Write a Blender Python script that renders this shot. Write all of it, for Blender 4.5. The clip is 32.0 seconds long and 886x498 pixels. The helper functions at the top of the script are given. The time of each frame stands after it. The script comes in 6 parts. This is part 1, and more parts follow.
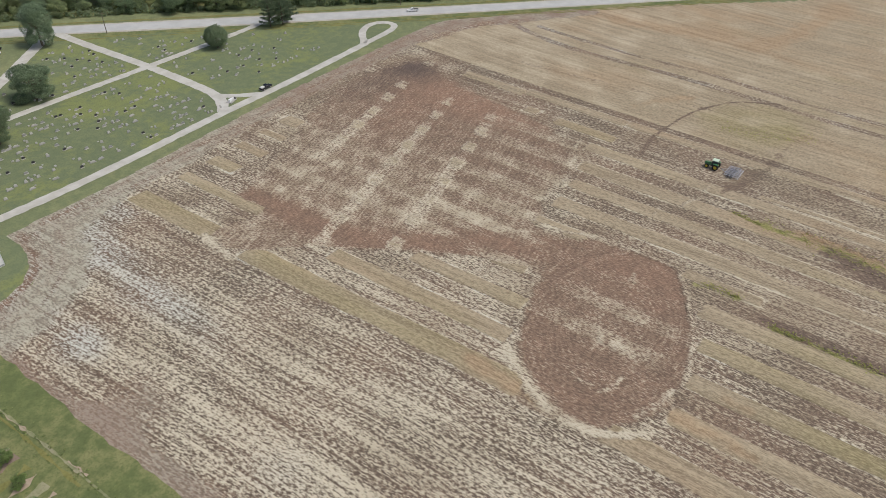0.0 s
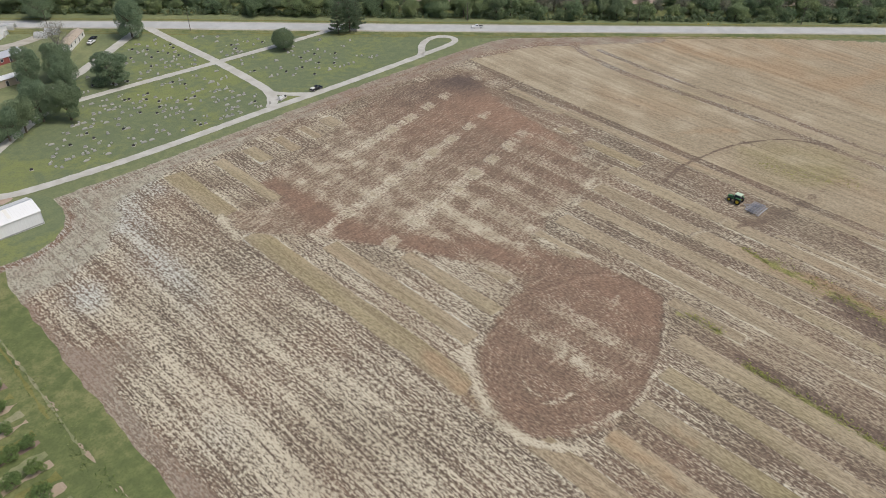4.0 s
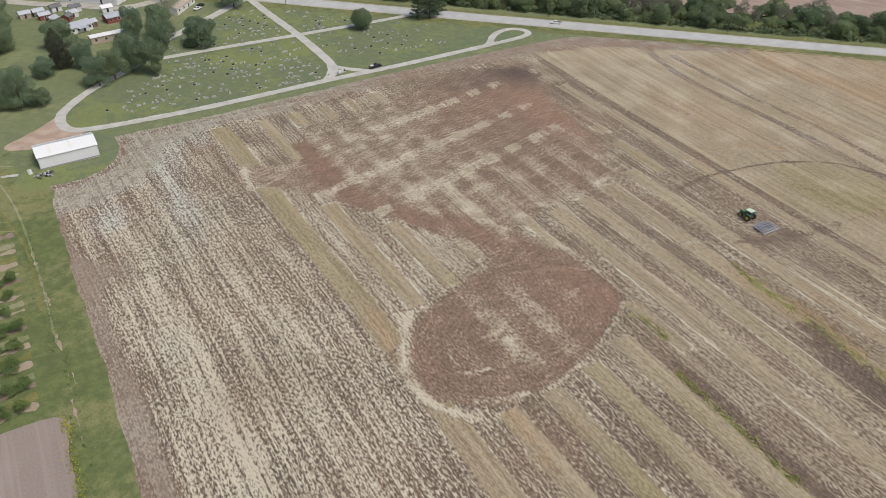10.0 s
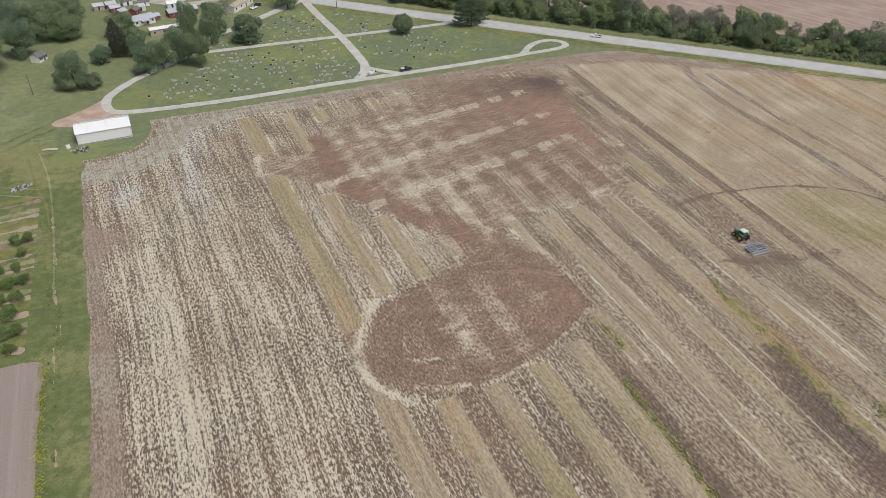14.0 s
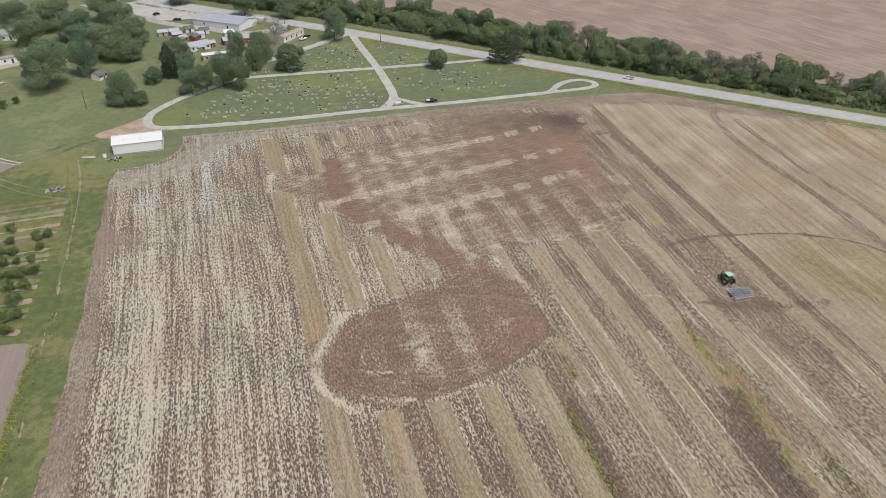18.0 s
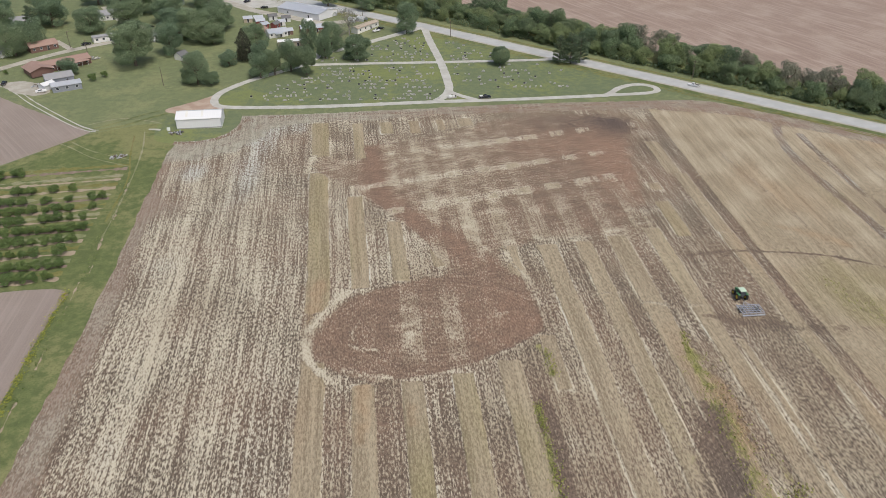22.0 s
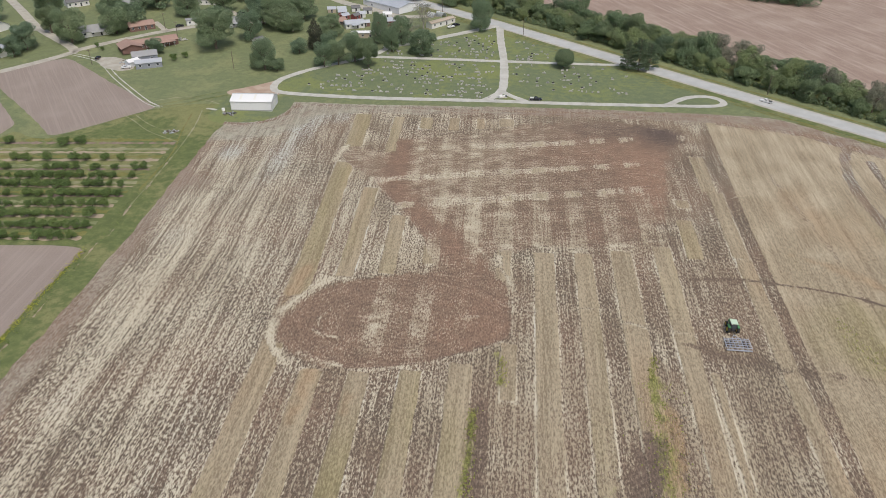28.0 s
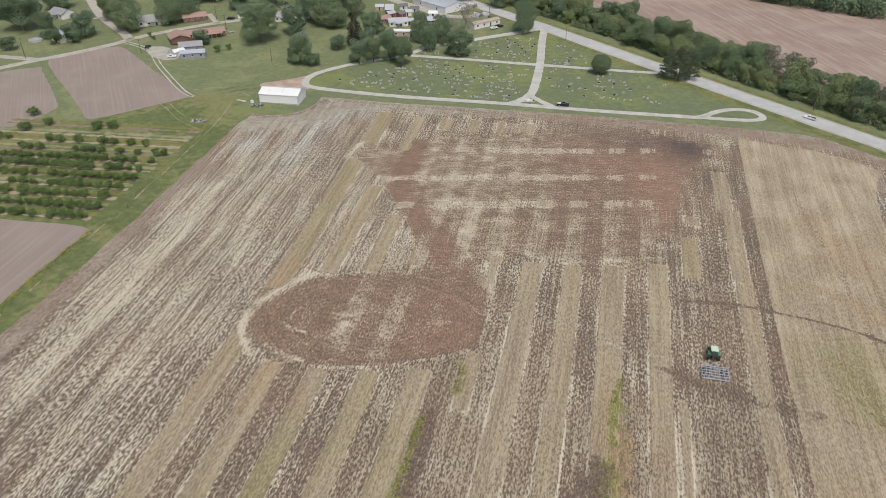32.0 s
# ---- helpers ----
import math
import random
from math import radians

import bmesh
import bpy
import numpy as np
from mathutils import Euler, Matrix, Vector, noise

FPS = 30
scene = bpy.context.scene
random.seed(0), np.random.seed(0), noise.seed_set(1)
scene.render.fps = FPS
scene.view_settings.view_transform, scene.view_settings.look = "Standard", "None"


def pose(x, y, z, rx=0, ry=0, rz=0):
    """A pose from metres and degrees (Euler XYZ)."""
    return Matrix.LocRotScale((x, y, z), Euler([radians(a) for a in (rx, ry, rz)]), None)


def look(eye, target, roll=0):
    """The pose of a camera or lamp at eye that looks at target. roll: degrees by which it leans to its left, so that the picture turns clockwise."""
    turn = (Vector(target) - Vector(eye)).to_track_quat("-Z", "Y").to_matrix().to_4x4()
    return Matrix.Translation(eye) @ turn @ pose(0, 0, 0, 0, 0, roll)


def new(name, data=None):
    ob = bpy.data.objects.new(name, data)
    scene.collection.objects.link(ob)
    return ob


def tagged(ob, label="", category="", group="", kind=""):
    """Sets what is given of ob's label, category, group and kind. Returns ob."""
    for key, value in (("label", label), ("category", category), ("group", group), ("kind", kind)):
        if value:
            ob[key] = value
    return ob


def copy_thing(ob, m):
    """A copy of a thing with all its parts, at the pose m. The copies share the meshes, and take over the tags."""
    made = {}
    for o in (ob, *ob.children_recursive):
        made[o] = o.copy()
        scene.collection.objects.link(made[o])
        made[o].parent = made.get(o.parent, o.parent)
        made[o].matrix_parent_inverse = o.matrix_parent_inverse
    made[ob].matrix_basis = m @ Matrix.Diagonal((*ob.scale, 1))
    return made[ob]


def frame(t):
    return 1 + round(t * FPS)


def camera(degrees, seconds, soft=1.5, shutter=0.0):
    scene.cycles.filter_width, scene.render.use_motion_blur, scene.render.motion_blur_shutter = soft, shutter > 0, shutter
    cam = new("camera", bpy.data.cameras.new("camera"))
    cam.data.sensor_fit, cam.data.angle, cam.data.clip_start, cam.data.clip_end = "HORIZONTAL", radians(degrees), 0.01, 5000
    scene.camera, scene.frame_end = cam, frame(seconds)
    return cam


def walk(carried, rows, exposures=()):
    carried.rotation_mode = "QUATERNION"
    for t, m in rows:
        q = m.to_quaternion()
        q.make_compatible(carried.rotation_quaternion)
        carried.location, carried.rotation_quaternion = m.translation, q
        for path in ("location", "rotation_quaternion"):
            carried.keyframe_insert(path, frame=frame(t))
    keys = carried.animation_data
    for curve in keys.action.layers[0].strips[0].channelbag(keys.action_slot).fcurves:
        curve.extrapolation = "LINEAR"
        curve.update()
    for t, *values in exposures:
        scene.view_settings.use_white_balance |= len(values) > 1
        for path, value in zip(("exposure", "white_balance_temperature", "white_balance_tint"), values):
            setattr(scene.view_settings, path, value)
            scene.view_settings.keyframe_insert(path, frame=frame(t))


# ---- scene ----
cam = camera(64.2, 32.0, soft=0.55)
ROWS = [
    (0.0, -144.68, -22.48, 120.09, 52.893, 0.164, -53.722),
    (0.5, -143.08, -26.05, 120.15, 53.020, 0.150, -52.481),
    (1.0, -141.47, -29.60, 120.10, 53.540, 0.091, -51.233),
    (1.5, -139.69, -33.17, 120.16, 54.070, 0.119, -50.011),
    (2.0, -137.99, -36.74, 120.03, 54.450, 0.119, -48.790),
    (2.5, -136.14, -40.24, 119.98, 54.471, 0.100, -47.679),
    (3.0, -134.24, -43.64, 119.98, 54.473, 0.072, -46.309),
    (3.5, -132.26, -47.04, 119.94, 54.498, 0.050, -44.879),
    (5.5, -123.55, -60.26, 119.86, 54.481, 0.021, -39.657),
    (6.0, -121.24, -63.35, 119.89, 54.461, -0.015, -38.667),
    (6.5, -118.93, -66.44, 119.83, 54.452, -0.028, -37.657),
    (7.0, -116.51, -69.52, 119.78, 54.458, -0.012, -36.546),
    (7.5, -114.07, -72.53, 119.75, 54.443, -0.021, -35.386),
    (8.0, -111.59, -75.48, 119.78, 54.409, -0.027, -34.255),
    (8.5, -109.04, -78.42, 119.78, 54.395, -0.033, -33.135),
    (9.0, -106.49, -81.29, 119.74, 54.393, -0.054, -32.015),
    (9.5, -103.84, -84.16, 119.68, 54.408, -0.023, -30.903),
    (10.0, -101.20, -86.86, 119.75, 54.367, -0.042, -29.803),
    (10.5, -98.52, -89.48, 119.81, 54.341, -0.069, -28.713),
    (11.0, -95.75, -92.11, 119.79, 54.335, -0.074, -27.753),
    (11.5, -93.01, -94.70, 119.76, 54.318, -0.093, -26.873),
    (12.0, -90.16, -97.30, 119.70, 54.350, -0.050, -26.001),
    (12.5, -87.61, -99.53, 119.76, 54.348, -0.095, -25.122),
    (13.0, -84.77, -101.90, 119.77, 54.452, -0.105, -23.972),
    (13.5, -81.87, -104.30, 119.69, 54.895, -0.085, -22.841),
    (14.0, -78.85, -106.57, 119.72, 55.299, -0.059, -21.890),
    (14.5, -75.80, -108.76, 119.82, 55.685, -0.023, -21.258),
    (16.5, -63.80, -117.03, 119.69, 57.377, -0.055, -17.007),
    (17.0, -60.54, -119.02, 119.69, 57.794, -0.014, -16.096),
    (17.5, -57.43, -120.86, 119.73, 58.171, -0.024, -15.426),
    (18.0, -54.39, -122.71, 119.68, 58.298, -0.038, -14.596),
    (18.5, -51.25, -124.50, 119.66, 58.286, -0.035, -13.345),
    (19.0, -48.03, -126.28, 119.66, 58.296, 0.003, -11.964),
    (19.5, -44.86, -127.86, 119.68, 58.281, -0.015, -10.604),
    (20.0, -41.65, -129.18, 119.76, 58.272, -0.051, -9.674),
    (20.5, -38.35, -130.43, 119.71, 58.289, -0.004, -8.913),
    (21.0, -35.27, -131.38, 119.81, 58.272, -0.056, -7.734),
    (21.5, -32.01, -132.33, 119.77, 58.254, -0.052, -6.473),
    (22.0, -28.87, -133.05, 119.81, 58.215, -0.106, -5.214),
    (22.5, -25.60, -133.62, 119.83, 58.199, -0.099, -4.024),
    (23.0, -22.32, -134.06, 119.84, 58.174, -0.084, -3.123),
    (23.5, -19.04, -134.42, 119.81, 58.150, -0.079, -2.212),
    (24.0, -15.78, -134.62, 119.84, 58.146, -0.054, -1.301),
    (24.5, -12.50, -134.71, 119.84, 58.123, -0.021, -0.340),
    (25.0, -9.18, -134.73, 119.85, 58.111, -0.010, 0.721),
    (25.5, -5.81, -134.65, 119.81, 58.111, 0.022, 1.772),
    (27.5, 7.66, -133.27, 120.16, 57.990, 0.097, 5.235),
    (28.0, 10.93, -132.76, 120.18, 57.982, 0.083, 6.105),
    (28.5, 14.23, -132.17, 120.20, 57.975, 0.079, 6.975),
    (29.0, 17.53, -131.51, 120.19, 57.979, 0.086, 7.816),
    (29.5, 20.82, -130.79, 120.21, 57.966, 0.114, 8.617),
    (30.0, 24.10, -129.97, 120.22, 57.960, 0.110, 9.467),
    (30.5, 27.38, -129.13, 120.23, 57.946, 0.116, 10.328),
    (31.0, 30.62, -128.17, 120.24, 57.931, 0.111, 11.208),
    (31.5, 33.84, -127.19, 120.24, 57.918, 0.112, 12.218),
    (32.0, 37.06, -126.14, 120.24, 57.924, 0.104, 13.199),
]
walk(cam, [(t, pose(*row)) for t, *row in ROWS], exposures=[(0.0, -0.17), (14.0, -0.16), (32.0, -0.11)])

# ---- daylight: bright overcast ----
world = bpy.data.worlds.new("overcast_sky")
scene.world = world
world.use_nodes = True
sky = world.node_tree.nodes.new("ShaderNodeTexSky")
sky.sky_type, sky.sun_disc = "NISHITA", False
sky.sun_elevation, sky.sun_rotation = radians(52), radians(150)
sky.air_density, sky.dust_density, sky.ozone_density = 1.0, 4.0, 1.0
world.node_tree.links.new(sky.outputs[0], world.node_tree.nodes["Background"].inputs[0])
world.node_tree.nodes["Background"].inputs[1].default_value = 0.133
sun = new("sun", bpy.data.lights.new("sun", "SUN"))
sun.data.energy, sun.data.angle, sun.data.color = 2.0, radians(16), (1.0, 0.975, 0.93)
sun.matrix_world = look((60, -100, 220), (0, 0, 0))
tagged(sun, kind="structure")


# ---- terrain ----
def softplus(u):
    return math.log(1 + math.exp(u)) if u < 30 else u


def gz(x, y):
    """Height of the land: a gentle slope that rises towards the cemetery."""
    x, y = max(-700, min(700, x)), max(-500, min(900, y))
    return -0.0175 * x + 0.021 * y + 0.018 * min(25 * softplus((y - 100) / 25), 200)


def drift(y):
    d = (y - 45) / 109
    return d if d > 0 else 0.4 * d


def row_x(x0, y):
    """Where the crop row that crosses the middle of the field at x0 has got to at y."""
    return x0 + drift(y) * (-3 + 0.06 * x0)


def row_of(x, y):
    d = drift(y)
    return (x + 3 * d) / (1 + 0.06 * d)


# ---- node helpers ----
class Nodes:
    def __init__(self, name, rough=0.9):
        self.mat = bpy.data.materials.new(name)
        self.mat.use_nodes = True
        self.tree = self.mat.node_tree
        self.bsdf = self.tree.nodes["Principled BSDF"]
        self.bsdf.inputs["Roughness"].default_value = rough
        self.bsdf.inputs["Specular IOR Level"].default_value = 0.2
        self.uv = None

    def add(self, kind, **inputs):
        node = self.tree.nodes.new(kind)
        for key, value in inputs.items():
            self.put(node.inputs[key.replace("_", " ")], value)
        return node

    def put(self, socket, value):
        if isinstance(value, bpy.types.NodeSocket):
            self.tree.links.new(value, socket)
        else:
            socket.default_value = value

    def coords(self, kind="UV"):
        return self.tree.nodes.new("ShaderNodeTexCoord").outputs[kind]

    def scaled(self, vec, sx, sy, sz=1.0, ox=0.0, oy=0.0, turn=0.0):
        m = self.tree.nodes.new("ShaderNodeMapping")
        self.put(m.inputs["Vector"], vec)
        m.inputs["Scale"].default_value = (sx, sy, sz)
        m.inputs["Location"].default_value = (ox, oy, 0)
        m.inputs["Rotation"].default_value = (0, 0, turn)
        return m.outputs[0]

    def noise(self, vec, scale=1.0, detail=2.0, rough=0.5, distort=0.0):
        n = self.add("ShaderNodeTexNoise", Vector=vec, Scale=scale, Detail=detail, Roughness=rough, Distortion=distort)
        return n.outputs["Fac"]

    def math(self, op, a, b=0.0, clamp=False):
        n = self.tree.nodes.new("ShaderNodeMath")
        n.operation, n.use_clamp = op, clamp
        self.put(n.inputs[0], a)
        self.put(n.inputs[1], b)
        return n.outputs[0]

    def step(self, value, lo, hi):
        n = self.tree.nodes.new("ShaderNodeMapRange")
        n.interpolation_type = "SMOOTHSTEP"
        self.put(n.inputs["Value"], value)
        self.put(n.inputs["From Min"], lo)
        self.put(n.inputs["From Max"], hi)
        return n.outputs[0]

    def mix(self, fac, a, b, blend="MIX"):
        n = self.tree.nodes.new("ShaderNodeMix")
        n.data_type, n.blend_type = "RGBA", blend
        self.put(n.inputs[0], fac)
        for socket, value in ((n.inputs[6], a), (n.inputs[7], b)):
            self.put(socket, (*value, 1.0) if isinstance(value, tuple) and len(value) == 3 else value)
        return n.outputs[2]

    def bump(self, height, strength=0.4, distance=0.1):
        n = self.add("ShaderNodeBump", Strength=strength, Distance=distance, Height=height)
        self.tree.links.new(n.outputs[0], self.bsdf.inputs["Normal"])

    def random(self):
        return self.tree.nodes.new("ShaderNodeObjectInfo").outputs["Random"]

    def island(self):
        return self.tree.nodes.new("ShaderNodeNewGeometry").outputs["Random Per Island"]

    def done(self, colour):
        self.put(self.bsdf.inputs["Base Color"], (*colour, 1.0) if isinstance(colour, tuple) and len(colour) == 3 else colour)
        return self.mat


def field_ground(name):
    """One ground for the whole field. Its mesh layers say, at each place: cover = how thick the chopped residue lies, how bleached it is,
    how red the soil is, how packed the surface; stand = how much stubble stands, how olive and how rusty it is, how far the passes of the
    implement streak it; damp = how weedy, how dark the soil, how strongly the crop rows show."""
    n = Nodes(name, 0.95)
    uv = n.coords()
    lay = n.tree.nodes.new("ShaderNodeUVMap")
    lay.uv_map = "passes"

    def layer(title):
        a = n.tree.nodes.new("ShaderNodeAttribute")
        a.attribute_name = title
        s = n.tree.nodes.new("ShaderNodeSeparateColor")
        n.tree.links.new(a.outputs["Color"], s.inputs[0])
        return s.outputs[0], s.outputs[1], s.outputs[2], a.outputs["Alpha"]

    def swing(value, amount):
        return n.math("MULTIPLY", n.math("SUBTRACT", value, 0.5), amount)

    def total(*values):
        out = values[0]
        for v in values[1:]:
            out = n.math("ADD", out, v)
        return out

    cover, bleach, reddish, pack = layer("cover")
    stand, olive, rusty, swirl = layer("stand")
    green, dark, rowy, _ = layer("damp")
    rows = n.noise(n.scaled(uv, 1.32, 0.035, 1, 31, 6), 1.0, 2.0, 0.6)
    dash = n.noise(n.scaled(uv, 2.3, 0.8, 1, 4, 9), 1.0, 2.0, 0.6, 0.3)
    fine = n.noise(n.scaled(uv, 2.3, 0.95, 1, 7, 3), 1.0, 2.0, 0.6)
    clots = n.noise(n.scaled(uv, 0.8, 0.22, 1, 9, 2), 1.0, 3.0, 0.6)
    passes = n.noise(n.scaled(lay.outputs[0], 1.5, 0.09, 1, 2, 5), 1.0, 3.0, 0.62)
    loose = n.math("SUBTRACT", 1.0, n.math("MULTIPLY", swirl, 0.5))
    level = total(cover, n.math("MULTIPLY", swing(rows, 1.75), rowy), n.math("MULTIPLY", total(swing(dash, 1.75), swing(fine, 2.0), swing(clots, 0.5)), loose), n.math("MULTIPLY", swing(passes, 1.25), swirl))
    straw = n.step(level, 0.12, 0.9)
    broad = n.noise(n.scaled(uv, 0.5, 0.3, 1, 21, 4), 1.0, 3.0, 0.65)
    tone = n.mix(n.step(bleach, 0.0, 0.5), (0.393, 0.333, 0.234), (0.59, 0.534, 0.405))
    tone = n.mix(n.step(bleach, 0.5, 1.0), tone, (0.575, 0.575, 0.505))
    dirt = n.mix(reddish, (0.145, 0.114, 0.085), (0.246, 0.160, 0.113))
    dirt = n.mix(n.math("MULTIPLY", dark, 0.85), dirt, (0.105, 0.082, 0.073))
    dirt = n.mix(n.step(total(n.math("MULTIPLY", broad, 0.5), n.math("MULTIPLY", passes, 0.5), swing(fine, 1.4)), 0.25, 0.75), n.mix(1.0, dirt, (0.76, 0.76, 0.76), "MULTIPLY"), n.mix(1.0, dirt, (1.30, 1.28, 1.26), "MULTIPLY"))
    mixed = n.mix(n.math("MULTIPLY", straw, 0.93), dirt, tone)
    hard = n.mix(n.step(reddish, 0.0, 0.9), (0.415, 0.39, 0.305), (0.262, 0.192, 0.150))
    hard = n.mix(n.step(total(broad, swing(dash, 1.0), swing(fine, 1.0), swing(rows, 0.8)), 0.28, 0.72), n.mix(0.6, hard, dirt), hard)
    mixed = n.mix(n.step(total(pack, swing(dash, 0.7)), 0.25, 0.8), mixed, hard)
    # standing stalks: shade between them and highlights on them are painted as two tones
    fibre = n.noise(n.scaled(uv, 2.2, 0.42, 1, 11, 5), 1.0, 3.0, 0.7, 0.4)
    lanes = n.noise(n.scaled(uv, 0.34, 0.014, 1, 17, 3), 1.0, 3.0, 0.65)
    stalk = n.step(total(fibre, swing(fine, 1.0), swing(dash, 0.7), swing(rows, 0.5), swing(lanes, 0.95)), 0.12, 0.88)
    dry = n.mix(stalk, (0.225, 0.182, 0.122), (0.43, 0.358, 0.247))
    dry = n.mix(n.math("MULTIPLY", n.step(olive, 0.0, 1.0), 0.9), dry, n.mix(stalk, (0.19, 0.162, 0.082), (0.375, 0.322, 0.178)))
    dry = n.mix(n.math("MULTIPLY", n.step(rusty, 0.0, 1.0), 0.85), dry, n.mix(stalk, (0.245, 0.172, 0.105), (0.45, 0.335, 0.212)))
    dry = n.mix(n.math("MULTIPLY", n.step(bleach, 0.3, 1.0), 0.6), dry, n.mix(stalk, (0.32, 0.265, 0.18), (0.54, 0.465, 0.34)))
    mixed = n.mix(n.step(total(stand, swing(dash, 0.7), swing(clots, 0.3)), 0.3, 0.7), mixed, dry)
    weeds = n.mix(n.step(total(fibre, swing(fine, 0.8)), 0.3, 0.7), (0.115, 0.125, 0.042), (0.275, 0.275, 0.085))
    mixed = n.mix(n.math("MULTIPLY", n.step(total(green, swing(dash, 1.0), swing(clots, 0.6)), 0.3, 0.85), 0.85), mixed, weeds)
    n.bump(total(level, swing(fibre, 0.8)), 0.55, 0.14)
    return n.done(mixed)


M_FIELD = field_ground("harvested_field_ground")


def earth(name, base, light, streak=(0.5, 0.05), turn=0.0, amount=0.5, flecks=0.0):
    n = Nodes(name)
    uv = n.coords()
    clods = n.noise(n.scaled(uv, 2.2, 1.6), 1.0, 4.0, 0.65)
    lines = n.noise(n.scaled(uv, streak[0], streak[1], 1, 3, 4, turn), 1.0, 3.0, 0.6)
    patch = n.noise(n.scaled(uv, 0.045, 0.045, 1, 5, 1), 1.0, 3.0, 0.55)
    tone = n.mix(clods, tuple(c * 0.72 for c in base), tuple(c * 1.2 for c in base))
    tone = n.mix(n.math("MULTIPLY", n.step(lines, 0.45, 0.7), amount), tone, light)
    tone = n.mix(n.math("MULTIPLY", n.step(patch, 0.45, 0.7), 0.4), tone, light)
    if flecks:
        bits = n.noise(n.scaled(uv, 3.4, 1.5, 1, 8, 2), 1.0, 2.0, 0.6)
        tone = n.mix(n.step(n.math("ADD", bits, n.math("MULTIPLY", n.math("SUBTRACT", patch, 0.5), 0.3)), 0.66 - flecks, 0.76 - flecks), tone, (0.42, 0.34, 0.26))
    n.bump(clods, 0.5, 0.12)
    return n.done(tone)


M_PLOT = earth("bare_plot_soil", (0.292, 0.24, 0.205), (0.36, 0.30, 0.258), (1.3, 0.02), 0.0, 0.55)
M_BROWN = earth("brown_headland_soil", (0.24, 0.18, 0.142), (0.32, 0.255, 0.205), (0.9, 0.02), 0.0, 0.5)
M_FAR = earth("far_field_soil", (0.305, 0.225, 0.182), (0.43, 0.345, 0.285), (0.4, 0.03), 0.9, 0.75, 0.1)
M_PATCH = earth("unworked_patch", (0.36, 0.29, 0.21), (0.44, 0.37, 0.28), (1.1, 0.05), 0.0, 0.6, 0.04)


def turf(name, low, high, dry, dryness=0.6):
    n = Nodes(name)
    co = n.coords("Object")
    blades = n.noise(co, 2.0, 4.0, 0.7)
    clump = n.noise(co, 0.35, 3.0, 0.6)
    broad = n.noise(co, 0.045, 3.0, 0.55)
    tone = n.mix(n.step(clump, 0.32, 0.70), low, high)
    tone = n.mix(n.math("MULTIPLY", n.step(n.math("ADD", n.math("MULTIPLY", broad, 0.7), n.math("MULTIPLY", clump, 0.3)), dryness - 0.07, dryness + 0.09), 0.8), tone, dry)
    tone = n.mix(n.math("MULTIPLY", n.step(blades, 0.46, 0.62), 0.36), tone, tuple(c * 0.62 for c in low))
    n.bump(blades, 0.4, 0.1)
    return n.done(tone)


# grass tones carry some extra blue as painted-in haze
M_GRASS = turf("mown_grass", (0.166, 0.192, 0.098), (0.199, 0.226, 0.112), (0.25, 0.262, 0.13), 0.55)
M_CEMETERY = turf("cemetery_lawn", (0.146, 0.176, 0.096), (0.178, 0.208, 0.108), (0.22, 0.246, 0.088), 0.53)
M_ROUGH = turf("rough_grass", (0.115, 0.143, 0.056), (0.162, 0.188, 0.072), (0.25, 0.245, 0.11), 0.51)
M_WEED = turf("weeds", (0.17, 0.17, 0.055), (0.23, 0.22, 0.08), (0.22, 0.18, 0.09), 0.6)


def paving(name, base, light, size=1.0):
    n = Nodes(name)
    co = n.coords("Object")
    grit = n.noise(co, 3.0 * size, 4.0, 0.7)
    wear = n.noise(co, 0.25 * size, 3.0, 0.6)
    tone = n.mix(n.step(wear, 0.35, 0.65), base, light)
    tone = n.mix(n.math("MULTIPLY", grit, 0.4), tone, tuple(c * 0.75 for c in base))
    n.bump(grit, 0.2, 0.03)
    return n.done(tone)


M_ROAD = paving("pale_worn_asphalt", (0.44, 0.445, 0.435), (0.51, 0.515, 0.50), 0.6)
M_SHOULDER = paving("gravel_shoulder", (0.40, 0.37, 0.31), (0.50, 0.47, 0.40))
M_LANE = paving("crushed_limestone", (0.46, 0.445, 0.395), (0.56, 0.55, 0.505))
M_DIRT = paving("reddish_dirt", (0.40, 0.29, 0.22), (0.50, 0.40, 0.31))


def simple(name, colour, rough=0.7, metal=0.0, vary=0.12, scale=1.5):
    n = Nodes(name, rough)
    n.bsdf.inputs["Metallic"].default_value = metal
    n.bsdf.inputs["Specular IOR Level"].default_value = 0.4
    co = n.coords("Object")
    spots = n.noise(co, scale, 4.0, 0.6)
    wide = n.noise(co, scale * 0.2, 2.0, 0.5)
    tone = n.mix(n.math("MULTIPLY", spots, vary * 2), colour, tuple(c * 0.6 for c in colour))
    tone = n.mix(n.math("MULTIPLY", n.step(wide, 0.45, 0.75), vary), tone, tuple(min(1, c * 1.25 + 0.02) for c in colour))
    return n.done(tone)


